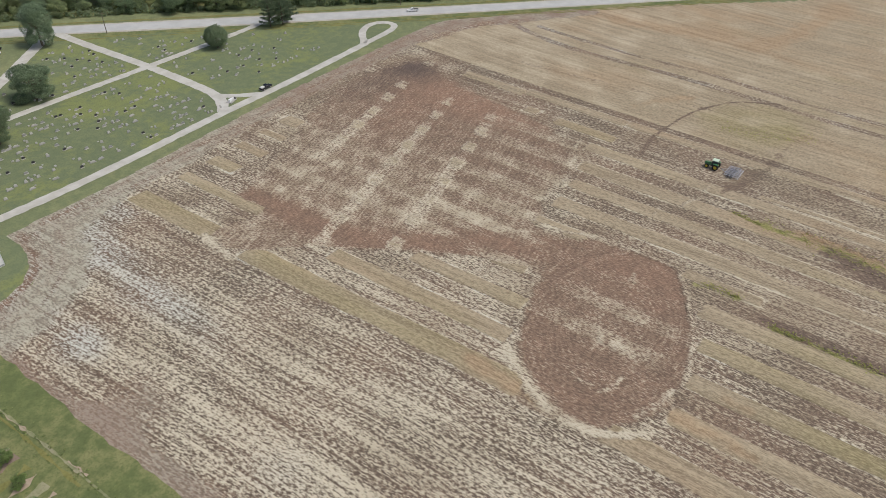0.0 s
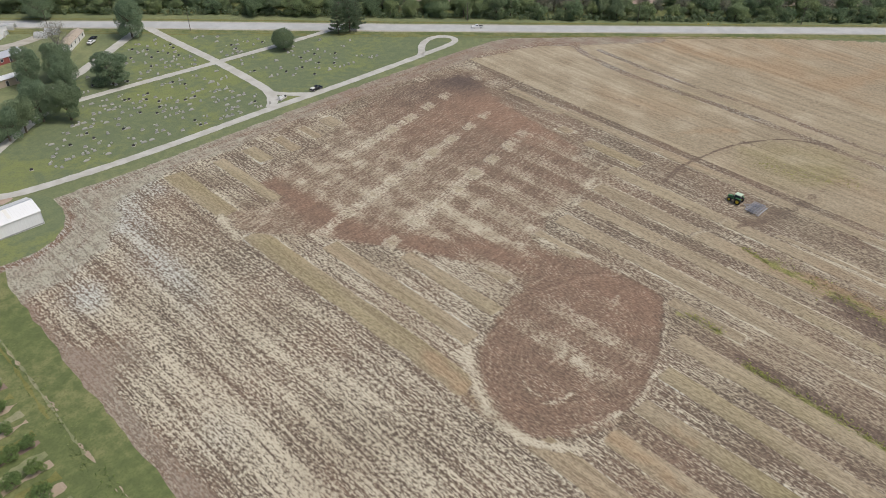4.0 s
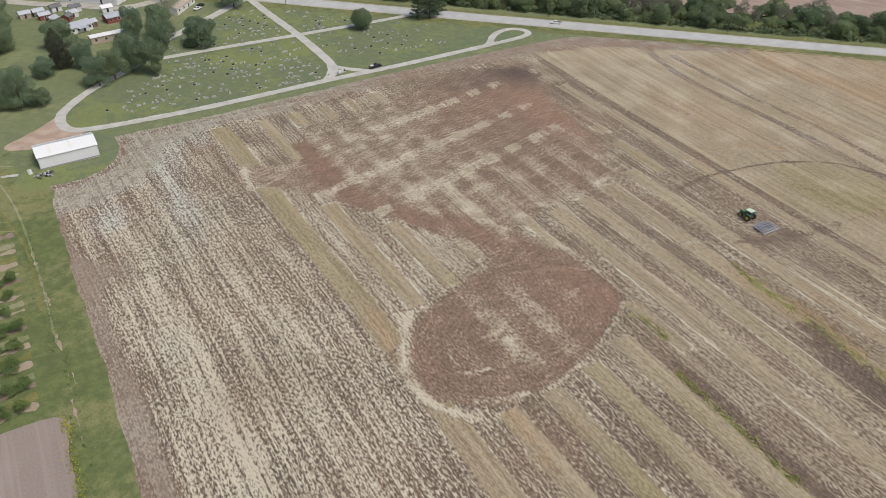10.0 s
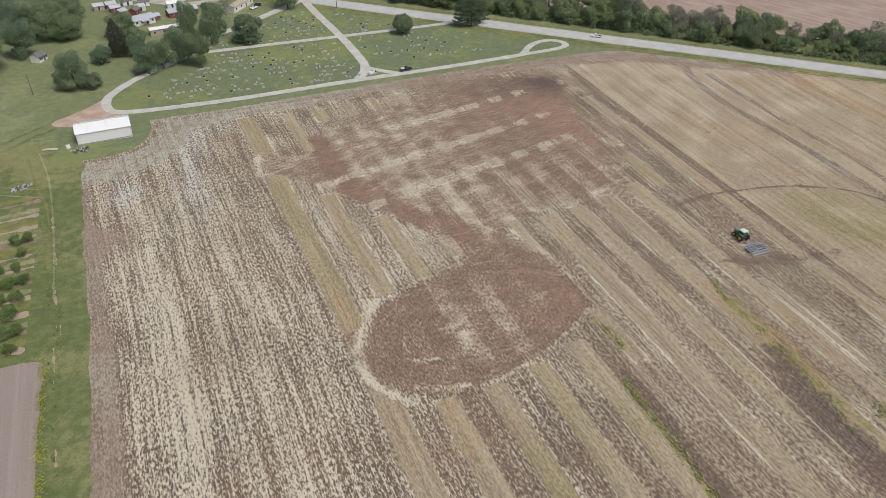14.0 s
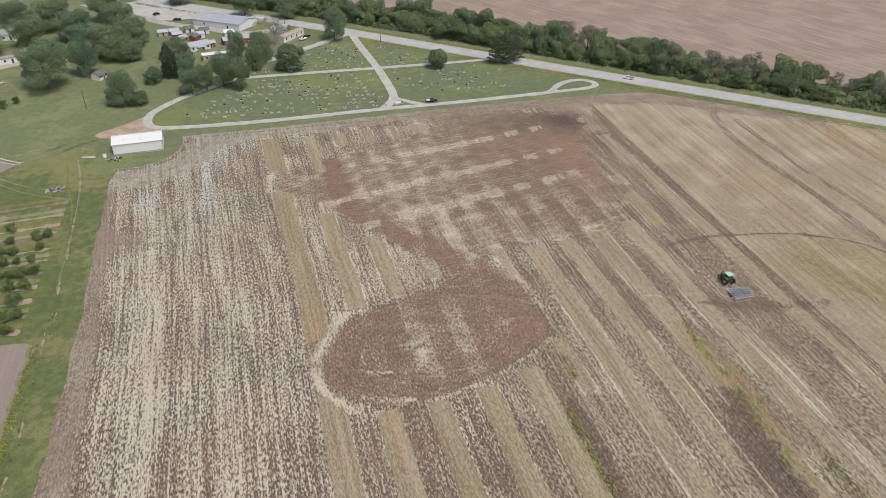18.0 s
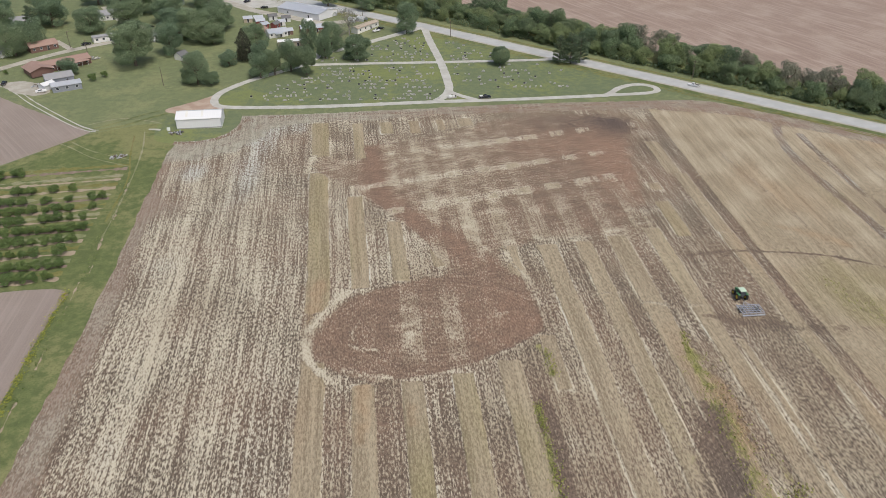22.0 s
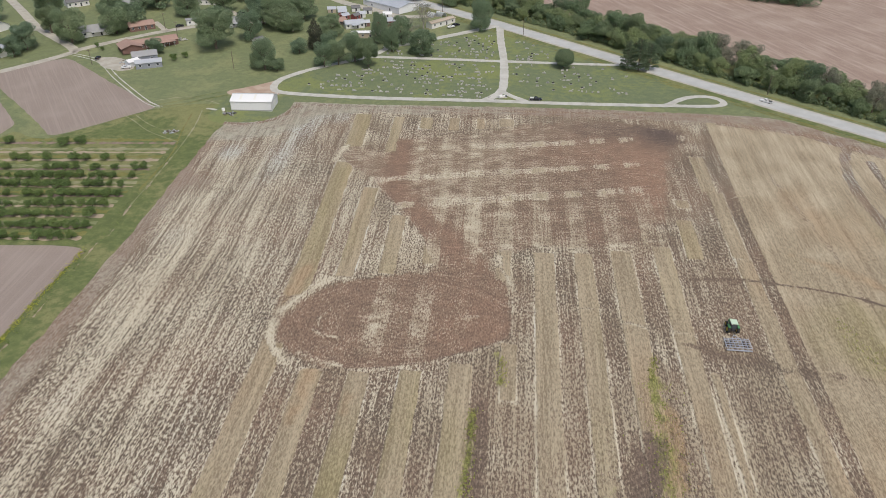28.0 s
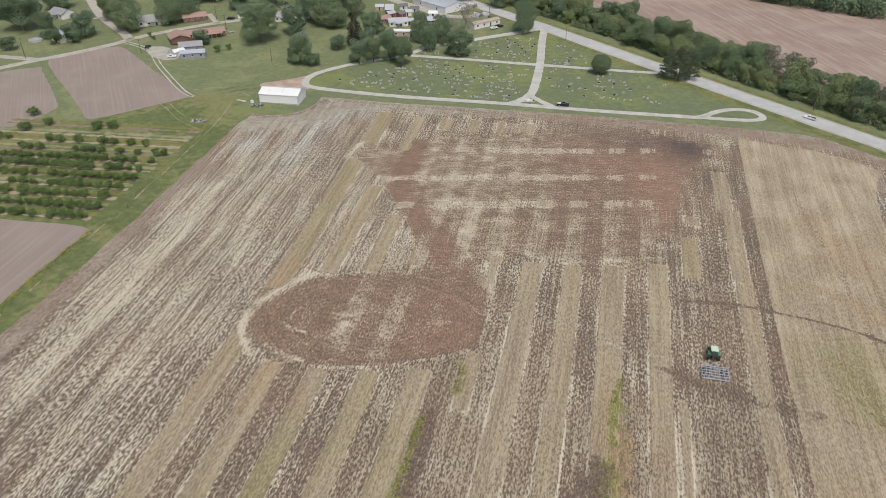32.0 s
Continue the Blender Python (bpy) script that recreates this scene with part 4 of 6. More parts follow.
setting(sheet("cemetery_lawn", smoothed([(-104, 180), (-95, 176.8), (-40, 177.2), (0, 181), (70, 184.5), (110, 190), (118, 197), (75, 225), (30, 262), (-2, 290), (-30, 272), (-62, 256), (-64, 234), (-92, 210), (-103, 195)], True, 5), 0.06, M_CEMETERY, 8),
        "green cemetery lawn with yellowish mown patches", "lawn")
LANES = 0
for name, line, width in (("cemetery_drive", [(-60, 247), (-66, 234), (-78, 222), (-90.6, 211), (-99, 201), (-104, 192), (-103.8, 182), (-97, 177), (-71, 176), (-44.5, 177), (-5, 180), (33.5, 181.8), (80, 185.4)], 3.6),
                          ("cemetery_drive", [(78, 185.3), (82, 188), (86, 192.5), (91, 196.5), (97, 198.8), (102, 198.6), (105.5, 196.2), (106.8, 193), (105.5, 189.9), (101, 187.8), (93, 186.6), (80, 185.6)], 3.2),
                          ("cemetery_drive", [(-3, 181), (1.5, 187), (4, 194), (4.6, 204), (3.6, 234), (0.5, 270), (-1, 296)], 4.2),
                          ("cemetery_drive", [(3.8, 193), (8.5, 187.5), (16, 181.5)], 3.2),
                          ("cemetery_drive", [(-66, 231.5), (-30, 233), (3, 234), (62, 237), (70, 243)], 3.4),
                          ("cemetery_drive", [(-62, 247), (-45, 259), (-28, 273), (-7, 291), (-2, 297)], 4.6)):
    LANES += 1
    setting(ribbon(name, line, width, 0.12 + 0.012 * LANES, M_LANE, ragged=0.35, step=1.2), "pale crushed limestone cemetery drive", "drive")
setting(sheet("dirt_apron", smoothed([(-104, 192), (-108, 189), (-118, 180), (-124, 175), (-117, 170), (-106, 172), (-98, 175), (-103, 182)], True, 2, 1.0, 3), 0.10, M_DIRT, 5), "bare reddish dirt apron", "dirt")
setting(sheet("barn_grass", smoothed([(-122, 146), (-114, 140.5), (-98, 142.5), (-92, 149), (-89.5, 160), (-92, 172), (-110, 172), (-122, 168)], True, 3, 0.6, 3), 0.065, M_CEMETERY, 6), "green grass around the barn", "lawn")

M_TRACK = turf("worn_grass", (0.20, 0.22, 0.11), (0.27, 0.275, 0.15), (0.33, 0.30, 0.20), 0.5)

# village streets
for name, line, width in (("street", [(-290, 128), (-262, 160), (-250.7, 176), (-240, 189), (-225, 213), (-227.5, 222.7), (-264, 252), (-297, 286), (-340, 330)], 5.2), ("street", [(-225, 217), (-210, 237), (-191.8, 256.8), (-170, 273), (-145, 281), (-128, 285)], 5.0),
                          ("street", [(-330, 170), (-290, 176), (-251, 178)], 4.6), ("street", [(-200, 345), (-181, 313), (-155.7, 290), (-145, 281)], 4.6), ("wheel_lane", [(-224, 213), (-203.6, 204.2), (-182.7, 182.2), (-155, 156.2), (-147, 153.2)], 0.6), ("wheel_lane", [(-223, 215), (-202.2, 206.2), (-181.2, 184), (-153.8, 158), (-146, 154)], 0.6),
                          ("driveway", [(-204.5, 273.6), (-190, 257)], 3.4), ("street", [(-160, 390), (-125, 355), (-105, 334), (-86, 322), (-62, 306), (-40, 312)], 7.0), ("driveway", [(-270, 246), (-262, 250)], 3.0)):
    setting(ribbon(name, line, width, 0.12, M_LANE if width < 3 else M_SHOULDER, ragged=0.25), "pale gravel village street", "street")
setting(sheet("parking_lot", smoothed([(-150, 372), (-118, 345), (-96, 342), (-80, 352), (-90, 372), (-120, 395)], True, 4), 0.1, M_LANE, 8), "pale gravel parking lot", "parking lot")
setting(sheet("gravel_yard", smoothed([(-206, 208), (-198, 212), (-186, 206), (-181, 197), (-187, 194), (-196, 197)], True, 2, 1), 0.14, M_SHOULDER, 5), "pale gravel yard beside the house", "yard")

for name, line, width, mat, label in (("grass_track", [(-147, 153.5), (-138, 158), (-130, 165), (-122, 171)], 1.6, M_ROUGH, "dark wheel track across the lawn"), ("grass_track", [(-150, 155), (-141, 161.5), (-133, 169), (-126, 174)], 1.0, M_ROUGH, "dark wheel track across the lawn"),
                                      ("grass_track", [(-119.5, 66), (-120.2, 90), (-121.4, 112), (-123.5, 134), (-127, 152)], 0.5, M_TRACK, "pale worn wheel track in the grass"), ("grass_track", [(-124, 120), (-140, 128), (-152, 138), (-158, 142)], 0.5, M_TRACK, "pale worn wheel track in the grass"), ("grass_track", [(-126, 126), (-142, 134), (-153, 143)], 0.5, M_TRACK, "pale worn wheel track in the grass"), ("grass_track", [(-128, 141), (-138, 145), (-148, 151)], 0.7, M_ROUGH, "dark wheel track across the lawn"), ("grass_track", [(-122, 160), (-128, 163), (-140, 166), (-152, 160)], 0.5, M_TRACK, "pale worn wheel track in the grass"),
                                      ("grass_track", [(-126, 154.4), (-123.6, 154.2), (-121, 153.5)], 1.5, M_LANE, "pale gravel spur beside the barn"),
                                      ("grass_track", [(-121.5, 80), (-122.5, 110), (-127, 130), (-130, 148)], 0.6, M_WEED, "worn wheel track in the grass")):
    setting(ribbon(name, line, width, 0.12, mat, ragged=0.4, step=1.0), label, "track")
# garden plots, far field
setting(sheet("plot", smoothed([(-244, 180), (-236, 193), (-222, 207), (-217, 205), (-190, 184), (-153, 156), (-149, 152), (-152, 148), (-165, 132), (-177, 119.5), (-184, 124), (-204, 142), (-232, 166)], True, 3, 0.5), 0.08, M_PLOT, 6, turn=0.66), "square bare plot of pale pinkish soil", "plot")
setting(sheet("plot", smoothed([(-290, 120), (-264, 150), (-243, 168), (-237, 165), (-205, 134), (-199, 125), (-202, 108), (-214, 92), (-240, 80), (-270, 90)], True, 3, 0.5), 0.08, M_PLOT, 6, turn=0.66), "bare plot of grey-brown soil", "plot")
setting(sheet("plot", smoothed([(-220, 34), (-153, 40), (-122.5, 42), (-121, 30), (-120.5, 2), (-119, -60), (-119, -200), (-260, -200), (-260, 30)], True, 4, 0.3), 0.08, M_PLOT, 8), "bare plot of pinkish-brown worked soil", "plot")
setting(sheet("rough_ground", smoothed([(-113, -210), (-110.5, 20), (-112.5, 90), (-113, 132), (-112, 146), (-124, 160), (-146, 152), (-154, 145), (-178, 117), (-195, 120), (-200, 104), (-214, 88), (-230, 74), (-225, 36), (-150, 36), (-130, 30), (-127, 0), (-127, -210)], True, 4, 1.0), 0.055, M_ROUGH, 8), "rough green grass of the orchard and field edge", "grass")
FAR = [by_road(s, c) for s, c in ((-330, 272), (-200, 272), (-50, 273), (100, 275), (300, 275), (600, 275), (600, 700), (300, 680), (60, 640), (-60, 470), (-120, 415), (-250, 460))]
setting(sheet("far_field", FAR, 0.06, M_FAR, 14, turn=0.4), "reddish-brown bare field beyond the woods", "field")
setting(sheet("wood_floor", [by_road(s, c) for s, c in ((-420, 247), (-200, 246), (0, 247), (200, 249), (400, 250), (400, 274), (0, 272), (-420, 271))], 0.07, M_ROUGH, 10), "dark undergrowth below the roadside woods", "ground")
setting(ribbon("wheel_path", [(-118.3, -60), (-117.6, 0), (-117.8, 40), (-118.4, 90), (-119.5, 125), (-124, 152), (-126, 160)], 0.8, 0.1, M_ROUGH, ragged=0.4), "grassy wheel path along the field", "path")
for x, y, l in ((-118.4, 41, 9), (-117.8, 31, 6), (-117.2, 12, 8), (-119, 66, 7), (-117, -8, 10), (-119.6, 84, 6), (-117.6, 52, 4), (-121, 104, 9), (-117.1, -24, 6)):
    setting(ribbon("worn_spot", [(x + 0.3, y - l / 2), (x + 0.1, y - l / 5), (x - 0.2, y + l / 4), (x - 0.3, y + l / 2)], 0.55, 0.1, M_PATCH, ragged=0.9, step=0.4), "worn pale streak of soil in the grass", "path")



# ---- trees ----
def limb_mesh(bm, a, b, r0, r1, rng, depth):
    mid = (Vector(a) + Vector(b)) / 2 + Vector((rng.uniform(-1, 1), rng.uniform(-1, 1), 0)) * (Vector(b) - Vector(a)).length * 0.08
    tube_bm(a, mid, r0, (r0 + r1) / 2, 6, bm)
    tube_bm(mid, b, (r0 + r1) / 2, r1, 6, bm)
    if depth:
        d = (Vector(b) - Vector(a)).length
        for _ in range(3):
            e = Vector(b) + Vector((rng.uniform(-1, 1), rng.uniform(-1, 1), rng.uniform(0.1, 0.9))).normalized() * d * 0.6
            limb_mesh(bm, b, e, r1, r1 * 0.45, rng, depth - 1)


def broadleaf(name, seed, lobes, squat, leaf_mat, leaves, bottom=0.22, size=0.045, gaps=0.25):
    """A tree of unit height and unit crown width: trunk, limbs and a lobed crown of leaf clumps."""
    rng = random.Random(seed)
    ob = new(name)
    bm = bmesh.new()
    tube_bm((0, 0, -0.03), (0, 0, 0.22), 0.035, 0.026, 8, bm)
    tube_bm((0, 0, 0.22), (rng.uniform(-0.03, 0.03), rng.uniform(-0.03, 0.03), 0.5), 0.026, 0.015, 8, bm)
    for k in range(6):
        a = k * 1.05 + rng.uniform(-0.3, 0.3)
        z = rng.uniform(0.2, 0.4)
        limb_mesh(bm, (0, 0, z), (0.24 * math.cos(a), 0.24 * math.sin(a), z + rng.uniform(0.12, 0.3)), 0.014, 0.007, rng, 1)
    part("trunk", bm, M_BARK, ob)
    centres = [((0, 0, 0.6), 0.33)]
    for k in range(lobes):
        a, z = k * 2.4 + rng.uniform(-0.4, 0.4), rng.uniform(bottom + 0.1, 0.86)
        reach = 0.33 * math.sqrt(max(0.08, 1 - ((z - 0.5) / 0.5) ** 2)) * rng.uniform(0.75, 1.1)
        centres.append(((reach * math.cos(a), reach * math.sin(a), z), rng.uniform(0.12, 0.21)))
    pts, nrm = [], []
    share = leaves // len(centres)
    for (cx, cy, cz), r in centres:
        tall = 0.85 * squat
        for _ in range(int(share * (r / 0.17) ** 2 * 0.9)):
            d = Vector((rng.gauss(0, 1), rng.gauss(0, 1), rng.gauss(0, 1))).normalized()
            q = r * rng.uniform(0.72, 1.06)
            x, y, z = cx + d.x * q, cy + d.y * q, cz + d.z * q * tall
            if z < bottom - 0.03 * rng.random() or z > 1.0 or noise.noise((x * 7 + seed, y * 7, z * 7)) < -0.45 + gaps * 0.5:
                continue
            pts.append((x, y, z))
            nrm.append(d)
    v, f = leaf_cloud(pts, nrm, size, rng)
    mesh_object("crown", v, f, leaf_mat, ob)
    return ob


def conifer(name, seed, leaf_mat, tiers=11, leaves=4500, narrow=False):
    rng = random.Random(seed)
    ob = new(name)
    bm = tube_bm((0, 0, -0.03), (0, 0, 0.95), 0.03, 0.004, 8)
    for k in range(tiers * 4):
        z = 0.1 + 0.8 * k / (tiers * 4)
        a = k * 2.4
        r = 0.42 * (1 - z) + 0.03
        tube_bm((0, 0, z), (r * math.cos(a), r * math.sin(a), z - 0.03), 0.008, 0.003, 5, bm)
    part("trunk", bm, M_BARK, ob)
    pts, nrm = [], []
    for _ in range(leaves):
        z = 0.06 + 0.94 * (1 - math.sqrt(rng.random()))
        tier = (z * tiers) % 1
        r = ((0.5 * (1 - z) ** 0.62 + 0.02) * (1.0 - 0.55 * tier)) if not narrow else 0.5 * math.sin(math.pi * min(1, (1 - z) * 0.75 + 0.02))
        a = rng.uniform(0, 6.283)
        r *= rng.uniform(0.55, 1.08) * (1 + 0.8 * noise.noise((math.cos(a) * 2, math.sin(a) * 2, z * 4 + seed)))
        pts.append((r * math.cos(a), r * math.sin(a), z))
        nrm.append((math.cos(a), math.sin(a), 0.5))
    v, f = leaf_cloud(pts, nrm, 0.03, rng)
    mesh_object("crown", v, f, leaf_mat, ob)
    return ob


def pine(name, seed, leaf_mat, leaves=6500):
    """An open pine: whorls of long limbs with flat pads of needles."""
    rng = random.Random(seed)
    ob = new(name)
    bm = tube_bm((0, 0, -0.03), (0, 0, 0.96), 0.03, 0.005, 8)
    limbs = []
    for k in range(46):
        z = 0.08 + 0.86 * k / 46
        a = k * 2.4 + rng.uniform(-0.4, 0.4)
        reach = (0.52 * (1 - z) ** 0.55 + 0.03) * rng.uniform(0.7, 1.08)
        end = (reach * math.cos(a), reach * math.sin(a), z + 0.05)
        tube_bm((0, 0, z), end, 0.008, 0.003, 5, bm)
        limbs.append(((0, 0, z), end, reach))
    part("trunk", bm, M_BARK, ob)
    pts, nrm = [], []
    weight = [l[2] ** 1.3 for l in limbs]
    for a, b, reach in rng.choices(limbs, weight, k=leaves):
        t = 0.25 + 0.8 * rng.random() ** 0.7
        pts.append((b[0] * t + rng.gauss(0, 0.045), b[1] * t + rng.gauss(0, 0.045), a[2] + (b[2] - a[2]) * t + rng.gauss(0, 0.014)))
        nrm.append((b[0], b[1], 0.5))
    v, f = leaf_cloud(pts, nrm, 0.02, rng)
    mesh_object("crown", v, f, leaf_mat, ob)
    return ob


def round_tree(name, seed, leaf_mat, leaves=9000):
    """A dense clipped-looking ball of leaves on a short trunk."""
    rng = random.Random(seed)
    ob = new(name)
    part("trunk", tube_bm((0, 0, -0.03), (0, 0, 0.5), 0.035, 0.02, 8), M_BARK, ob)
    pts, nrm = [], []
    for _ in range(leaves):
        d = Vector((rng.gauss(0, 1), rng.gauss(0, 1), rng.gauss(0, 1))).normalized()
        r = rng.uniform(0.82, 1.03) * (1 + 0.16 * noise.noise(d * 2.6 + Vector((seed, 0, 0))) + 0.1 * noise.noise(d * 6))
        pts.append((d.x * r * 0.43, d.y * r * 0.43, 0.54 + d.z * r * 0.44))
        nrm.append(d)
    v, f = leaf_cloud(pts, nrm, 0.02, rng)
    mesh_object("crown", v, f, leaf_mat, ob)
    return ob


def bare_tree(name, seed):
    rng = random.Random(seed)
    ob = new(name)
    bm = tube_bm((0, 0, -0.03), (0, 0, 0.35), 0.03, 0.02, 7)
    for k in range(7):
        a = k * 0.9
        limb_mesh(bm, (0, 0, 0.2 + 0.03 * k), (0.2 * math.cos(a), 0.2 * math.sin(a), 0.5 + 0.05 * k), 0.014, 0.008, rng, 2)
    part("trunk", bm, M_BARE, ob)
    pts = [(rng.gauss(0, 0.2), rng.gauss(0, 0.2), rng.uniform(0.3, 0.97)) for _ in range(1300)]
    v, f = leaf_cloud(pts, pts, 0.016, rng)
    mesh_object("crown", v, f, M_OLIVE_LEAF, ob, "sparse yellowish leaves")
    return ob


M_OLIVE_LEAF = foliage("sparse_leaves", (0.22, 0.225, 0.17), (0.38, 0.38, 0.30), (0.30, 0.31, 0.22))
OAK = [broadleaf("broadleaf_tree", 11 + k, 15 + 2 * k, 1.0, M_LEAF, 20000, 0.04, 0.0135) for k in range(4)]
DARK = [broadleaf("broadleaf_tree", 31 + k, 13, 1.0, M_LEAF_DARK, 15000, 0.0, 0.016, 0.0) for k in range(2)]
PINE = [pine("conifer", 51 + k, M_NEEDLE) for k in range(2)]
ROUND = round_tree("broadleaf_tree", 45, M_LEAF_DARK)
COLUMN = conifer("conifer", 61, M_MAROON, 9, 4500, True)
BARE = [bare_tree("bare_tree", 71 + k) for k in range(2)]
GREY = [broadleaf("thin_tree", 91 + k, 12, 1.0, M_OLIVE_LEAF, 3600, 0.1, 0.02, 0.55) for k in range(2)]
SHRUB = [broadleaf("orchard_tree", 81 + k, 9, 1.0, M_SHRUB, 1500, 0.2, 0.04, 0.25) for k in range(3)]
WOOD = [broadleaf("woodland_tree", 101 + k, 11, 1.0, M_LEAF_DARK if k < 1 else M_WOOD_LEAF, 6500, 0.03, 0.021, 0.15) for k in range(4)]
USED = set()


def plant(kind, x, y, height, width, label, category="tree", group="", turn=0.0):
    """The first of a kind is the built one, moved into place; the rest are copies of it."""
    m = pose(x, y, gz(x, y) - 0.05, 0, 0, turn)
    if kind.name in USED:
        ob = copy_thing(kind, m)
    else:
        USED.add(kind.name)
        ob = kind
        ob.matrix_basis = m
    wide = width * (1.0 if kind in PINE else 1.18)
    ob.scale = (wide, wide, height)
    return tagged(ob, label, category, group)


GREEN, DEEP = "tall green leafy broadleaf tree on grass", "dark green dense round tree on grass"
for k, (x, y, h, w) in enumerate(((-151.5, 233, 22, 22), (-137.6, 249, 17, 13), (-115.5, 205.5, 17, 12), (-87, 213.5, 12.5, 10), (-80.5, 217, 13.5, 10), (-73, 222, 16.5, 11), (-12, 284, 19, 12.5), (-249, 205.2, 11, 8.5),
                                  (-291, 218, 22, 23), (-232, 231, 19, 16.5), (-216, 249.5, 17, 15.5), (-212, 262, 15, 15), (-179.5, 221, 8, 9), (-128, 271, 18, 18), (-119, 267, 13, 14), (-140, 279, 16, 18),
                                  (-119, 292, 16, 17), (-65.5, 254, 17, 9.5), (-57, 241.5, 15, 9), (-53.8, 255, 15, 12), (-95, 262, 12, 13), (-105, 231.5, 8, 8.5), (-89, 234, 12, 9), (-249.4, 217, 14, 12.5),
                                  (-150, 305, 17, 18), (-172, 300, 16, 17), (-190, 288, 15, 16), (-165, 330, 18, 19), (-130, 318, 17, 18), (-140, 345, 17, 18), (-185, 330, 18, 19), (-215, 300, 16, 18), (-205, 350, 17, 19),
                                  (-225, 320, 17, 18), (-240, 290, 16, 17), (-255, 320, 18, 20), (-272, 278, 15, 16), (-300, 260, 16, 17), (-318, 240, 17, 18), (-330, 210, 16, 16), (-60, 345, 13, 14), (-35, 335, 13, 13), (-100, 380, 15, 16))):
    plant(OAK[k % 4], x, y, h, w, GREEN, "tree", "village trees", k * 77)
for k, (x, y, h, w) in enumerate(((-65, 217, 15.5, 11.5), (-40, 239, 13, 15.5), (-109, 204.5, 7, 7.5), (-268.5, 210.5, 15, 11), (-257, 201.5, 9.5, 7.6), (-252, 245, 16, 12), (-274, 187, 8, 7.5), (-120, 206, 8, 7))):
    plant(DARK[k % 2], x, y, h, w, DEEP, "tree", "village trees", k * 51)
for k, (x, y, h, w) in enumerate(((66.5, 231, 15, 9), (72, 229, 17, 10), (77.5, 231, 14.5, 9.5), (-222, 290, 15, 9))):
    plant(PINE[k % 2], x, y, h, w, "dark green conifer beside the cemetery drive", "conifer", "conifers", k * 60)
plant(ROUND, 34.4, 229, 10, 9.5, DEEP, "tree", "village trees")
plant(COLUMN, -98, 239, 17, 6.5, "tall narrow very dark green tree", "tree")
for k, (x, y, h, w) in enumerate(((-45, 281, 15, 12), (-51, 264, 12, 13))):
    plant(BARE[k], x, y, h, w, "nearly bare tree with sparse yellowish leaves", "tree")
for x, y, h, w in ((-166, 212, 4, 4), (-162, 217, 3.4, 3.3), (-215, 226, 3, 2.4), (-209.5, 221, 2.8, 2.2), (-196, 103, 4, 5), (-190, 110, 3.6, 4.4), (-168, 112, 3.6, 5), (-162, 114, 3.4, 5), (-203, 117, 4, 5)):
    plant(SHRUB[0], x, y, h, w, "small green shrub on rough grass", "shrub", "", x * 7)

# roadside woods
rng = random.Random(21)
s = -420.0
while s < 340:
    for c in (249.5, 257.5, 266):
        x, y = by_road(s + rng.uniform(-3, 3), c + rng.uniform(-2.5, 2.5))
        tall = rng.triangular(6, 17, 9.5) * (1.1 if s < 0 else 1.0) * (0.78 if c < 250 else 1)
        if rng.random() < (0 if c < 250 else 0.5 if -70 < s < 40 else 0.2 if s > -90 else 0.02):
            plant(GREY[rng.randrange(2)], x, y, tall * 1.1, tall * 0.8, "greyish thin-leaved tree in the roadside woods", "tree", "roadside woods", rng.uniform(0, 360))
        else:
            plant(WOOD[rng.randrange(4)], x, y, tall, min(13, tall * rng.uniform(0.75, 1.15)), "leafy green tree in the roadside woods", "tree", "roadside woods", rng.uniform(0, 360))
    s += 8.6


def thicket(name, spots, heights, label, category, mat, leaves, size):
    """Low growth or far trees: one mass of leaf clumps."""
    pts, nrm = [], []
    for (x, y), h in zip(spots, heights):
        for _ in range(leaves):
            d = Vector((rng.gauss(0, 1), rng.gauss(0, 1), rng.gauss(0, 1))).normalized()
            r = rng.uniform(0.75, 1.05)
            px, py = x + d.x * h * 0.5 * r, y + d.y * h * 0.5 * r
            pts.append((px, py, gz(px, py) + h * 0.5 * (1 + d.z * r) * (1 + 0.25 * noise.noise((px * 0.4, py * 0.4, 1)))))
            nrm.append(d)
    v, f = leaf_cloud(pts, nrm, size, rng)
    return tagged(mesh_object(name, v, f, mat), label, category, "", "stuff")


thicket("undergrowth", [by_road(-420 + 3.1 * k, 246.5 + rng.uniform(-1.5, 1.5)) for k in range(245)], [rng.uniform(2.0, 4.2) for _ in range(245)], "low dark green undergrowth along the edge of the woods", "undergrowth", M_LEAF_DARK, 90, 0.42)
far_spots = [(40 + 160 * k / 44 + rng.uniform(-3, 3), 434 - 62 * k / 44 + off + rng.uniform(-3, 3)) for k in range(45) for off in (0, 8)]
thicket("distant_woods", far_spots, [rng.uniform(9, 14) for _ in far_spots], "distant row of dark green trees beyond the far field", "woods", M_LEAF_DARK, 220, 0.8)

